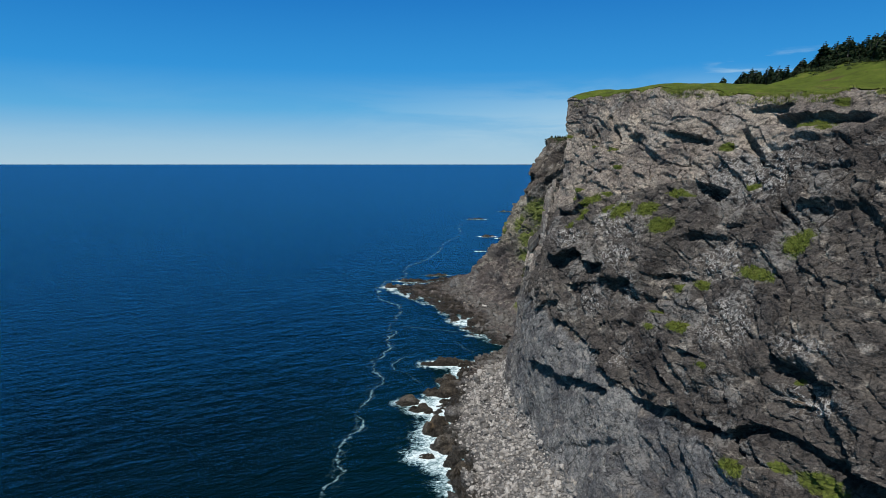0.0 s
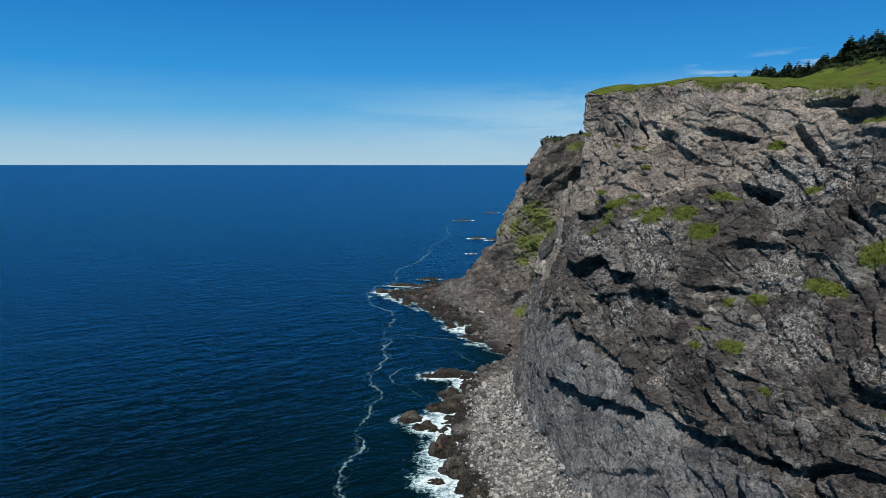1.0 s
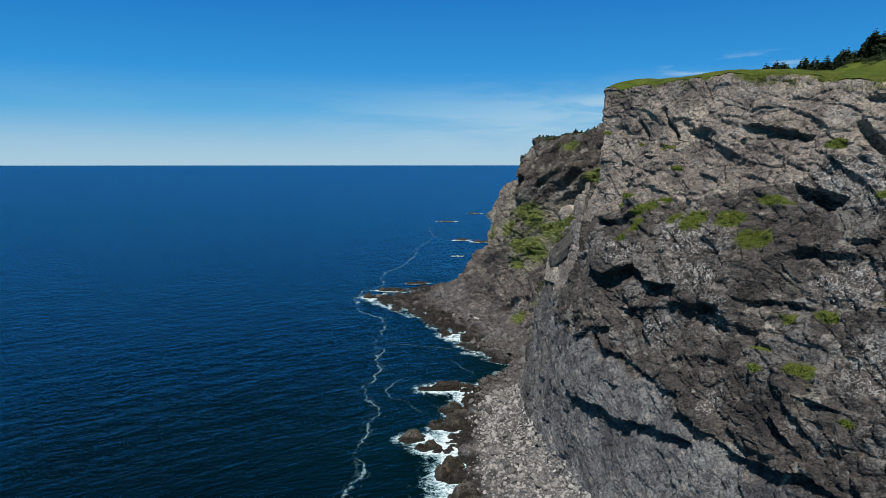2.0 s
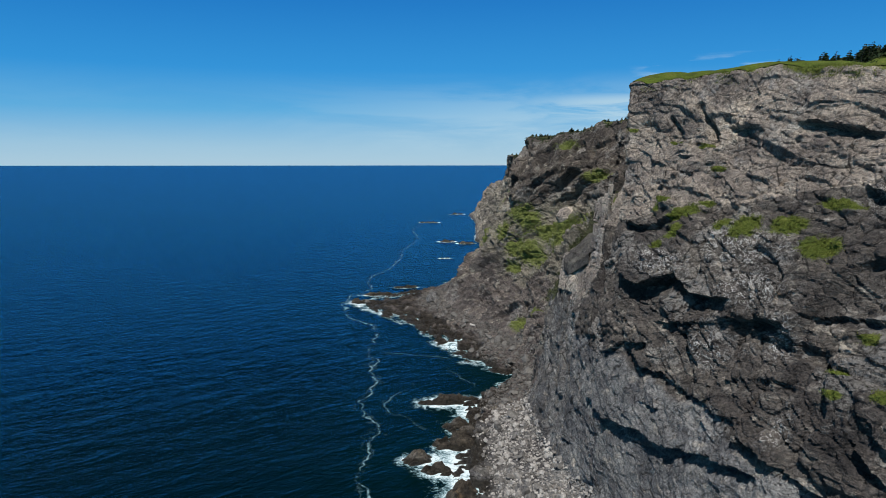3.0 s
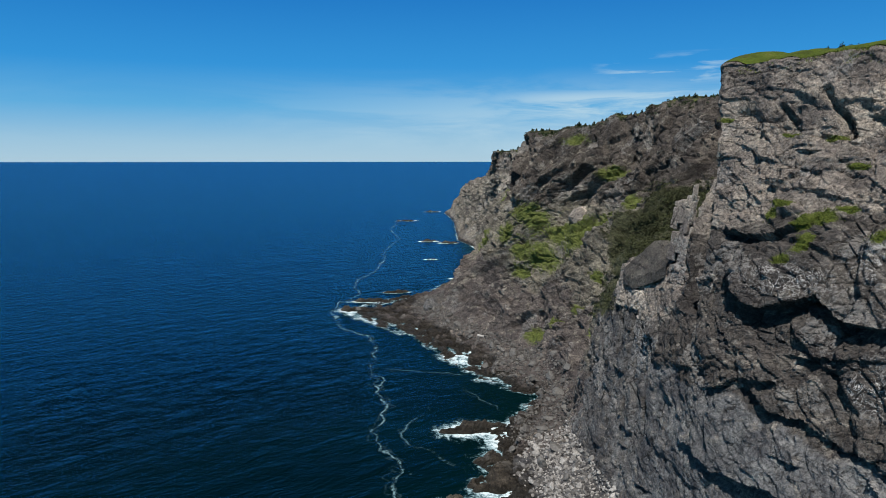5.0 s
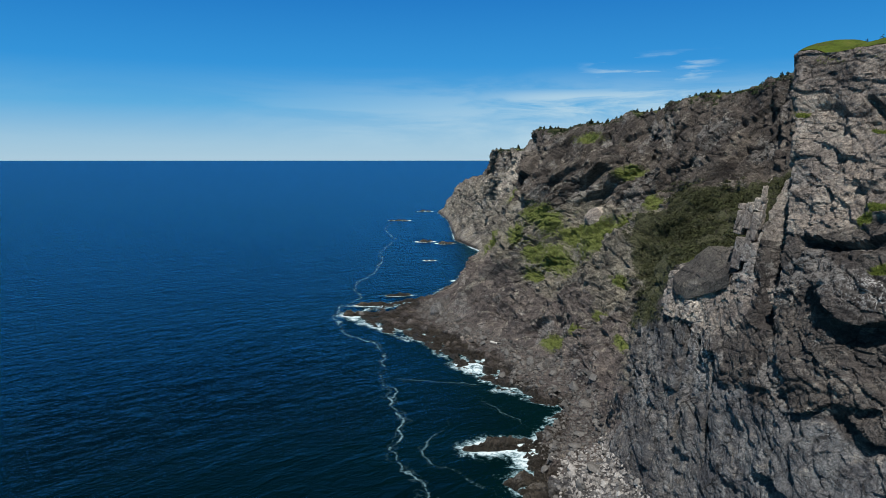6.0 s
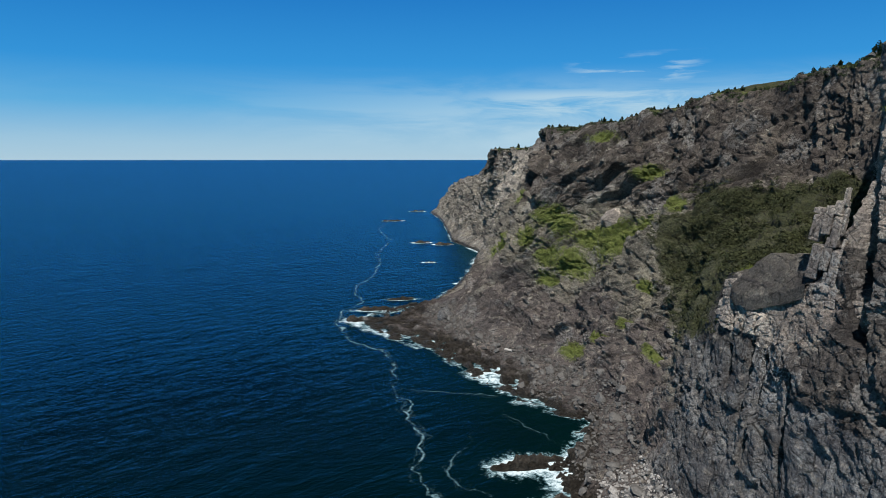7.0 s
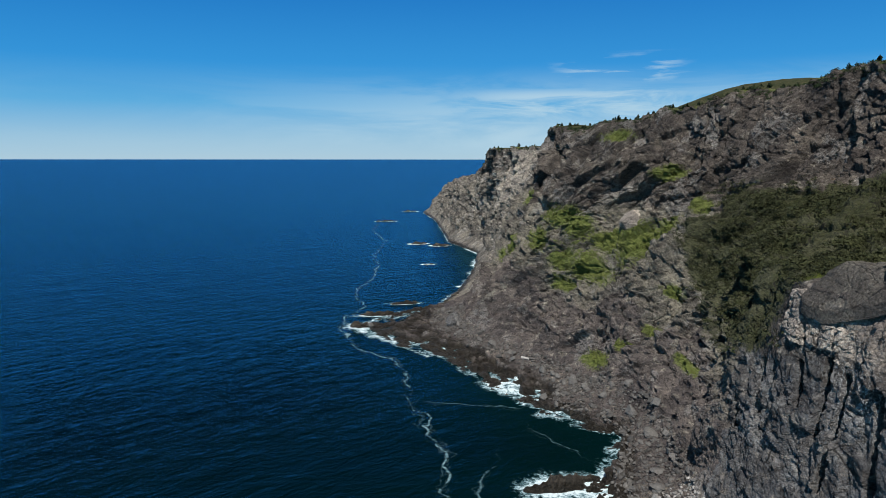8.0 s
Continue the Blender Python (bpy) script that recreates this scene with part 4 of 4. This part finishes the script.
scatter_stones("talus_boulders", spots, np.clip(rng.lognormal(-0.95, 0.5, len(spots)), 0.18, 1.6), TALUS, "brown-grey fallen blocks at the foot of the bay", LUMPS)


def big_boulder(x, y, size, mat=TALUS, label="large angular grey boulder lying on the beach"):
    d = (land[..., 0] - x) ** 2 + (land[..., 1] - y) ** 2 + np.where(lv > 3.6, 1e6, 0)
    p = land[np.unravel_index(np.argmin(d), d.shape)]
    v, f = PEBBLES[int(rng.integers(len(PEBBLES)))]
    ob = soup("boulder", turned(v, rng, 0.3) * size, f, mat)
    ob.location = (p[0], p[1], p[2] + size * 0.3)
    return tagged(ob, label, "boulder", "boulders on the shore")


for x, y, s in [(9, 176, 2.2), (13, 181, 1.9), (6, 188, 1.7), (11, 168, 1.3), (15.5, 149, 1.4), (9, 143, 1.2), (7, 152, 1.1), (13, 136, 1.3), (11, 128, 1.1), (14, 192, 1.8), (10.5, 158, 1.5), (17, 198, 1.6)]:
    big_boulder(x, y, s)
for x, y, s in [(24, 214, 2.0), (26, 226, 1.8), (24, 236, 1.6), (22, 249, 2.1), (18, 262, 1.6), (20, 256, 1.4), (15, 278, 1.5), (12, 290, 1.8), (27, 238, 1.5), (28, 219, 1.7)]:
    big_boulder(x, y, s, label="brown-grey boulder at the foot of the bay cliff")
big_boulder(6.5, 318, 3.6, ROCK, "pale grey rock outcrop at the root of the reef")
big_boulder(-22, 332, 2.4, TALUS, "dark jagged rock on the reef's tip")


def sea_rock(x, y, rx, ry, h, turn=0.0, label="dark wet rock standing in the surf"):
    """A wave-worn rock: a low broken dome with a skirt under water."""
    n, m = 64, 20
    a = np.linspace(0, 2 * math.pi, n, endpoint=False)[:, None]
    q = np.linspace(0, 1, m)[None, :]
    r = 1.25 - 1.25 * q ** 1.1
    edge_r = 1 + 0.34 * rough_noise(np.cos(a) * 2.2 + x, np.sin(a) * 2.2 + y, 1.3, 611, 4)
    px, py = r * edge_r * np.cos(a) * rx, r * edge_r * np.sin(a) * ry
    u, v = px + x, py + y
    z = h * (1 - np.clip(r, 0, 1.25) ** 5) * 0.75 - 0.15
    rough = 0.8 * blocks(u, v, 2.2, 1.7, 0.4, 601, 2.4) + 0.5 * blocks(u, v, 1.0, 1.5, 0.2, 631, 2.0) + 0.12 * blocks(u, v, 0.5, 1.3, 0.2, 661)
    z = z + rough * (0.5 + 0.6 * h) * np.clip(1.3 - r, 0.05, 1)
    k = np.arange(n * m).reshape(n, m)
    k2 = np.roll(k, -1, 0)
    f = np.stack([k[:, :-1], k2[:, :-1], k2[:, 1:], k[:, 1:]], -1).reshape(-1, 4)
    ob = soup("sea_rock", np.stack([px + 0 * z, py + 0 * z, z], -1).reshape(-1, 3), f, ROCK_WET)
    ob.location = (x, y, 0)
    ob.rotation_euler = (0, 0, turn)
    return tagged(ob, label, "rock", "rocks in the surf")


for x, y, rx, ry, h in ROCKS:
    sea_rock(x, y, rx, ry, h, 0.0, "low wave-washed islet ringed with foam" if y > 400 else "dark brown wet rock standing in the surf")

# a bleached log washed up on the reef's boulders
log = tagged(new("driftwood_log"), "bleached driftwood log stranded on the boulders", "log")
log.location = (18.5, 271, 3.4)
log.rotation_euler = (0.02, 0.06, -0.75)
n = 40
ring = np.linspace(0, 2 * math.pi, 9)[:-1]
lx = np.linspace(-3.6, 3.6, n)
rad = 0.30 - 0.025 * lx + 0.03 * np.sin(lx * 4)
v = np.stack([np.repeat(lx, 8), (rad[:, None] * np.cos(ring)).ravel() + np.repeat(0.12 * np.sin(lx * 0.9), 8), (rad[:, None] * np.sin(ring)).ravel()], 1)
k = np.arange(n * 8).reshape(n, 8)
k2 = np.roll(k, -1, 1)
wood, wn, wat = material("bleached wood")
grain_w = wn.noise(wn.scaled(wat, 1.0, 8.0, 8.0), 2.0, 6.0)
finish(wn, wn.ramp(grain_w, [(0.3, (0.30, 0.28, 0.25)), (0.7, (0.55, 0.53, 0.50))]), 0.8, grain_w, 0.5, 0.05)
soup("trunk", v, np.stack([k[:-1], k[1:], k2[1:], k2[:-1]], -1).reshape(-1, 4), wood, log)

# ---------------------------------------------------------------- the jointed pillar beside the headland
def rock_block(parent, size, seed, at, turn=(0, 0, 0)):
    """One squared block with chipped edges."""
    r = np.random.default_rng(seed)
    bm = bmesh.new()
    bmesh.ops.create_cube(bm, size=1.0)
    for v in bm.verts:
        v.co = Vector((v.co.x * size[0], v.co.y * size[1] * r.uniform(0.9, 1.0), v.co.z * size[2] * r.uniform(0.92, 1.0)))
    bmesh.ops.bevel(bm, geom=list(bm.edges), offset=0.09 * min(size), segments=1, affect="EDGES")
    bmesh.ops.subdivide_edges(bm, edges=[e for e in bm.edges if e.calc_length() > 0.5], cuts=2, use_grid_fill=True)
    for v in bm.verts:
        v.co += 0.10 * noise.noise_vector(v.co * 0.9 + Vector((seed, at[2], at[1]))) + 0.05 * noise.noise_vector(v.co * 2.7 + Vector((at[0], seed, at[2])))
    ob = part("block", bm, ROCK_PILLAR, parent)
    ob.location, ob.rotation_euler = at, turn
    return ob


ROCK_PILLAR = rock_material("jointed rock", *[(0.38, 0.352, 0.328)] * 3, (0.50, 0.468, 0.436), 3.0, 0.5)
ROCK_DOME = rock_material("smooth dark rock", *[(0.120, 0.115, 0.108)] * 3, (0.17, 0.164, 0.154), 3.0, 0.2)
pillar = tagged(new("rock_pillar"), "pale jointed rock pillar of stacked upright blocks", "rock pillar")
pick_r = np.random.default_rng(41)
# columns from north to south: y at the top, width, top height, foot height
for y, wide, top_z, foot_z in [(155.9, 1.75, 54.0, 44.8), (154.0, 1.15, 54.5, 43.8), (152.6, 1.25, 55.1, 42.0), (151.55, 0.40, 56.7, 47.0)]:
    z = foot_z
    while z < top_z - 0.2:
        h = min(pick_r.uniform(1.4, 5.0), top_z - z)
        lean = 54.0 - z - h / 2
        rock_block(pillar, (1.5 if wide > 0.5 else 0.8, wide * 0.90, h * 0.98), int(pick_r.integers(1000)), (24.1 - 0.13 * lean + pick_r.uniform(-0.25, 0.25), y - 0.17 * lean + pick_r.uniform(-0.05, 0.05), z + h / 2), (0.17 + pick_r.uniform(-0.02, 0.02), pick_r.uniform(-0.05, 0.05), 0.42 + pick_r.uniform(-0.07, 0.07)))
        z += h

slab = tagged(new("rock_slab"), "smooth dark dome of rock above a pale jointed front", "rock slab")


def front_mesh():
    """The jointed front: pale broken beds parted by a few deep upright joints, its edges turned back into the slope."""
    y, q = np.meshgrid(np.linspace(146.6, 173.6, 240), np.linspace(0, 1, 110), indexing="ij")
    low = np.interp(y, [146, 150, 154, 163, 169, 173], [40.5, 37.6, 34.8, 34.7, 34.9, 35.6]) + 0.7 * rough_noise(y, y * 0, 3.5, 721, 4)
    top = np.interp(y, [146.6, 150, 156, 160, 164, 168, 169.4, 170.4, 173.6], [44, 45.6, 44.6, 42.4, 41.0, 40.8, 41.2, 42.6, 42.0]) + 0.3 * rough_noise(y, y * 0 + 7, 2.0, 725, 3)
    z = low + (top - low) * q
    x = 20.5 + 0.15 * (z - 34) + np.interp(y, [146.6, 150, 152], [1.6, 0.6, 0])
    x = x - 0.42 * blocks(y, z, 3.2, 1.5, -0.22, 731, 1.3, 0.5, 0.35) - 0.26 * blocks(y, z, 1.3, 1.8, -0.2, 741, 1.5, 0.8, 0.25) - 0.10 * facets(y, z, 0.6, 0.1, 745)
    for ya, za, yb, zb in ((170.0, 42.5, 168.2, 34.7), (163.1, 39.2, 162.8, 34.6), (156.8, 42.8, 157.1, 38.0), (153.8, 45, 153.2, 36), (166.0, 38.5, 165.6, 35.5), (159.6, 38.4, 159.9, 35.2), (150.6, 45, 149.4, 40)):
        t = np.clip(((y - ya) * (yb - ya) + (z - za) * (zb - za)) / ((yb - ya) ** 2 + (zb - za) ** 2), 0, 1)
        x = x + 2.2 * np.exp(-((np.hypot(y - ya - t * (yb - ya), z - za - t * (zb - za)) + 0.08 * rough_noise(y, z, 1.0, 751, 2)) / 0.24) ** 4)
    rim = np.maximum(np.clip((0.05 - q) / 0.05, 0, 1), np.clip((q - 0.95) / 0.05, 0, 1))
    rim = np.maximum(rim, np.maximum(np.clip((147.4 - y) / 0.8, 0, 1), np.clip((y - 173.0) / 0.6, 0, 1)))
    return np.stack([x + 3.0 * rim ** 1.5, y, z], -1)


g = front_mesh()
k = np.arange(g.shape[0] * g.shape[1]).reshape(g.shape[:2])
soup("jointed_front", g.reshape(-1, 3), np.stack([k[:-1, :-1], k[:-1, 1:], k[1:, 1:], k[1:, :-1]], -1).reshape(-1, 4), ROCK_PILLAR, slab, "pale jointed beds below the dome")


def dome_mesh():
    """A bare dome that rises from the pale front and runs back into the slope."""
    y, c = np.meshgrid(np.linspace(154.8, 171.2, 110), np.linspace(-0.12, 1, 80), indexing="ij")
    low = np.interp(y, [154.8, 160, 164, 168, 170.2, 171.2], [44.0, 41.9, 40.5, 40.3, 41.4, 41.8])
    top = np.interp(y, [154.8, 161, 167, 169.5, 171.2], [46.2, 46.7, 46.3, 45.0, 42.6])
    z = low + (top - low) * (0.45 * np.sin(np.clip(c / 0.55, 0, 1) * math.pi / 2) + 0.55 * np.clip(c / 0.5, 0, 1)) - 14 * np.clip(-c, 0, 1) - 1.6 * np.clip(c - 0.75, 0, 1)
    x = 20.9 + 0.20 * (low - 38) + 9.0 * np.clip(c, 0, 1) - 0.5 * np.clip((170.4 - y) / 1.0, 0, 1) + 1.2 * np.clip((y - 170.2) / 1.0, 0, 1)
    z = z + 0.35 + 0.28 * blocks(y, x, 3.2, 2.6, 0.1, 701, 1.4, 0.7) + 0.10 * blocks(y, x, 1.5, 2.0, 0.2, 705, 1.4, 0.8) + 0.06 * rough_noise(y, x, 1.0, 711, 3)
    return np.stack([x, y, z], -1)


g = dome_mesh()
k = np.arange(g.shape[0] * g.shape[1]).reshape(g.shape[:2])
soup("dome", g.reshape(-1, 3), np.stack([k[:-1, :-1], k[:-1, 1:], k[1:, 1:], k[1:, :-1]], -1).reshape(-1, 4)[:, ::-1], ROCK_DOME, slab, "smooth dark grey dome")
outcrop = soup("rock_outcrop", turned(PEBBLES[2][0] * np.array([4.6, 6.4, 4.4]), np.random.default_rng(3), 0.2), PEBBLES[2][1], ROCK_PILLAR)
outcrop.location = (53.0, 279.0, 41.5)
tagged(outcrop, "rounded pale rock outcrop among the grass", "outcrop")


def ground_at(x, y):
    d = (G[..., 0] - x) ** 2 + (G[..., 1] - y) ** 2
    return G[np.unravel_index(np.argmin(d), d.shape)]


for k, (x, y, s) in enumerate([(84, 183, 1.6), (85, 189, 1.9), (86.5, 194, 1.7), (84, 198, 2.0), (87, 202, 1.6), (83, 206, 1.8), (86, 211, 1.6), (83, 216, 1.7), (88, 186, 1.5), (86, 177, 1.3)]):
    crag_stone = soup("hill_rock", turned(PEBBLES[k % 6][0] * np.array([1.5, 1.7, 0.9]), rng, 0.3) * s, PEBBLES[k % 6][1], ROCK)
    crag_stone.location = (x, y, ground_at(x, y)[2] + 0.1)
    tagged(crag_stone, "grey rock breaking through the wooded rise", "rock", "rocks on the wooded rise")


# ---------------------------------------------------------------- plants
def sprays(points, up, size, count, flatness, r, leaf=(0.09, 0.22)):
    """Leaf sprays: small bent quads thrown round each point."""
    n = len(points) * count
    c = np.repeat(points, count, 0)
    d = r.normal(size=(n, 3))
    d[:, 2] = np.abs(d[:, 2]) * up
    d /= np.linalg.norm(d, axis=1)[:, None]
    s = np.repeat(size, count)[:, None]
    c = c + d * s * r.uniform(0.55, 1.0, (n, 1)) * np.array([1, 1, flatness])
    e1 = r.normal(size=(n, 3))
    e1 /= np.linalg.norm(e1, axis=1)[:, None]
    e2 = np.cross(e1, d)
    e2 /= np.linalg.norm(e2, axis=1)[:, None] + 1e-6
    q = s * r.uniform(leaf[0], leaf[1], (n, 1))
    verts = np.stack([c - e1 * q - e2 * q * 0.5, c + e1 * q * 0.4 - e2 * q * 0.6 + d * q * 0.3, c + e1 * q + e2 * q * 0.5, c - e1 * q * 0.4 + e2 * q * 0.6 - d * q * 0.2], 1).reshape(-1, 3)
    return verts, np.arange(n * 4).reshape(n, 4)


# wind-clipped scrub on the terrace and the upper slopes of the bay
scrub = heath * np.clip((Z - 20) / 22, 0.12, 1) * np.clip(0.5 + 1.4 * rough_noise(U, V, 7, 801, 4), 0.02, 1)
spots = choose(scrub ** 1.3, 6500)
p = land[spots[:, 0], spots[:, 1]]
size = np.clip(rng.lognormal(-0.45, 0.4, len(p)), 0.3, 1.5)
v, f = sprays(p + np.array([0, 0, 0.05]), 1.0, size, 42, 0.8, rng, (0.08, 0.22))
tagged(soup("scrub", v, f, SCRUB), "dense dark green wind-clipped scrub on the slope", "scrub", "", "stuff")
spots_y = 148 + 76 * rng.uniform(0, 1, 1500) ** 0.9
spots_x = 90 + rng.normal(size=1500) * 3.2 + np.interp(spots_y, [148, 160, 180], [6, 3, 0])
hill = np.array([G[np.unravel_index(np.argmin((G[..., 0] - x) ** 2 + (G[..., 1] - y) ** 2), G.shape[:2])][2] for x, y in zip(spots_x, spots_y)])
v, f = sprays(np.stack([spots_x, spots_y, hill], 1), 1.0, rng.uniform(0.4, 1.0, 1500), 44, 0.8, rng)
tagged(soup("hill_scrub", v, f, SPRUCE), "dark scrub between the trees of the rise", "scrub", "", "stuff")
# heath and low bushes along the rim of the bay
rim = ((S > 8.5) & (S < 21) & (lv > 7.85) & (lv < 8.6)).astype(float) * np.clip(0.5 + rough_noise(U, V, 12, 821, 3), 0, 1)
spots = choose(rim, 1100)
p = land[spots[:, 0], spots[:, 1]]
v, f = sprays(p, 1.0, rng.uniform(0.5, 1.0, len(p)), 50, 0.8, rng)
tagged(soup("rim_bushes", v, f, SPRUCE), "dark low bushes along the cliff's rim", "bushes", "", "stuff")


def tufts(name, points, size, count, mat, label):
    """Grass: thin upright blades in clumps."""
    n = len(points) * count
    c = np.repeat(points, count, 0) + rng.normal(size=(n, 3)) * np.array([0.25, 0.25, 0.05])
    d = rng.normal(size=(n, 3)) * np.array([0.5, 0.5, 0.1]) + np.array([0.15, 0, 1.0])
    d *= (np.repeat(size, count) * rng.uniform(0.5, 1.1, n))[:, None]
    side = rng.normal(size=(n, 3)) * np.array([1, 1, 0.1])
    side *= 0.045 / np.linalg.norm(side, axis=1)[:, None]
    verts = np.stack([c - side, c + side, c + d], 1).reshape(-1, 3)
    return tagged(soup(name, verts, np.arange(n * 3).reshape(n, 3), mat), label, "grass", "", "stuff")


mossy = np.where(S < 7, patches(MOSS), patches(MOSS_BAY) * 0.5) ** 4 * (S > 2) * (S < 17)
spots = choose(mossy, 5000)
p = land[spots[:, 0], spots[:, 1]]
tufts("ledge_grass", p, rng.uniform(0.10, 0.24, len(p)), 8, GRASS, "bright green grass growing on the ledges")
front = ((S > 2.2) & (S < 5.8) & (lv > 7.85) & (lv < 8.25)).astype(float) * np.clip(0.35 + rough_noise(U, V, 5, 841, 3), 0, 1)
spots = choose(front, 1300)
p = land[spots[:, 0], spots[:, 1]]
tufts("brink_grass", p, rng.uniform(0.2, 0.45, len(p)), 7, GRASS, "short green grass along the headland's brink")


def spruce(seed, tall):
    """A small wind-bent spruce: tapered trunk and whorls of drooping sprays, thin to windward."""
    r = np.random.default_rng(seed)
    thing = tagged(new("spruce_tree"), "small dark wind-bent spruce on the cliff top", "tree", "spruces on the cliff top")
    bend = r.uniform(0.10, 0.28) * tall
    zs = np.linspace(-0.5, tall, 9)
    ring = np.linspace(0, 2 * math.pi, 7)[:-1]
    rad = 0.04 * tall * (1 - 0.92 * np.clip(zs / tall, 0, 1))
    cx = bend * np.clip(zs / tall, 0, 1) ** 2
    v = np.stack([(cx[:, None] + rad[:, None] * np.cos(ring)).ravel(), (rad[:, None] * np.sin(ring)).ravel(), np.repeat(zs, 6)], 1)
    k = np.arange(54).reshape(9, 6)
    k2 = np.roll(k, -1, 1)
    soup("trunk", v, np.stack([k[:-1], k2[:-1], k2[1:], k[1:]], -1).reshape(-1, 4), BARK, thing, "grey-brown trunk")
    vs = []
    for q in np.linspace(0.12, 1.0, 11):
        reach = tall * 0.34 * (1 - q ** 2.4) + 0.07 * tall
        for _ in range(int(6 + 5 * (1 - q))):
            a = r.uniform(0, 6.28)
            way = np.array([math.cos(a), math.sin(a), 0.0])
            ln = reach * r.uniform(0.6, 1.15) * (1 + 0.45 * way[0])
            o = np.array([bend * q * q, 0, q * tall])
            side = np.array([-way[1], way[0], 0]) * ln * r.uniform(0.22, 0.4)
            tip = o + way * ln + np.array([0, 0, r.uniform(-0.12, 0.22) * ln])
            mid = o + way * ln * 0.55
            vs += [o, mid + side, tip, mid - side]
            vs += [o + np.array([0, 0, 0.05]), mid + np.array([0, 0, 0.25 * ln]), tip, mid - np.array([0, 0, 0.25 * ln])]
    v = np.array(vs)
    soup("crown", v, np.arange(len(v)).reshape(-1, 4), SPRUCE, thing, "dense dark green needles")
    return thing


models = [spruce(60 + k, 3.0) for k in range(5)]
placed = []
# a dense windswept wood on the rocky rise behind the meadow
for _ in range(230):
    y = 146 + 78 * rng.uniform(0, 1)
    x = 91.5 + rng.normal() * 2.6 + float(np.interp(y, [146, 160, 180], [6, 3, 0]))
    placed.append((x, y, float(np.clip(rng.lognormal(-0.15, 0.35), 0.35, 1.5)) * float(np.interp(y, [150, 190, 225], [1.1, 1.3, 1.1]))))
# single trees along the bay's rim, up to the far knob
for _ in range(110):
    s = rng.uniform(10.5, 17.3)
    i = int(np.searchsorted(station, s))
    q = land[i, int(np.searchsorted(level, 8.0))]
    placed.append((q[0] + abs(rng.normal()) * 3 + 0.8, q[1] + rng.normal() * 1.5, rng.uniform(0.25, 0.6)))
for _ in range(14):
    i = int(np.searchsorted(station, rng.uniform(19.3, 20.6)))
    q = land[i, int(np.searchsorted(level, 8.0))]
    placed.append((q[0] + abs(rng.normal()) * 4 + 1, q[1], rng.uniform(0.5, 0.9)))
for k, (x, y, s) in enumerate(placed):
    q = ground_at(x, y)
    m = pose(x, y, q[2] - 0.1, 0, 0, rng.uniform(-40, 40)) @ Matrix.Scale(s, 4)
    if k < 5:
        models[k].matrix_basis = m
    else:
        t = copy_thing(models[k % 5], m)
        t.scale = (s, s, s)
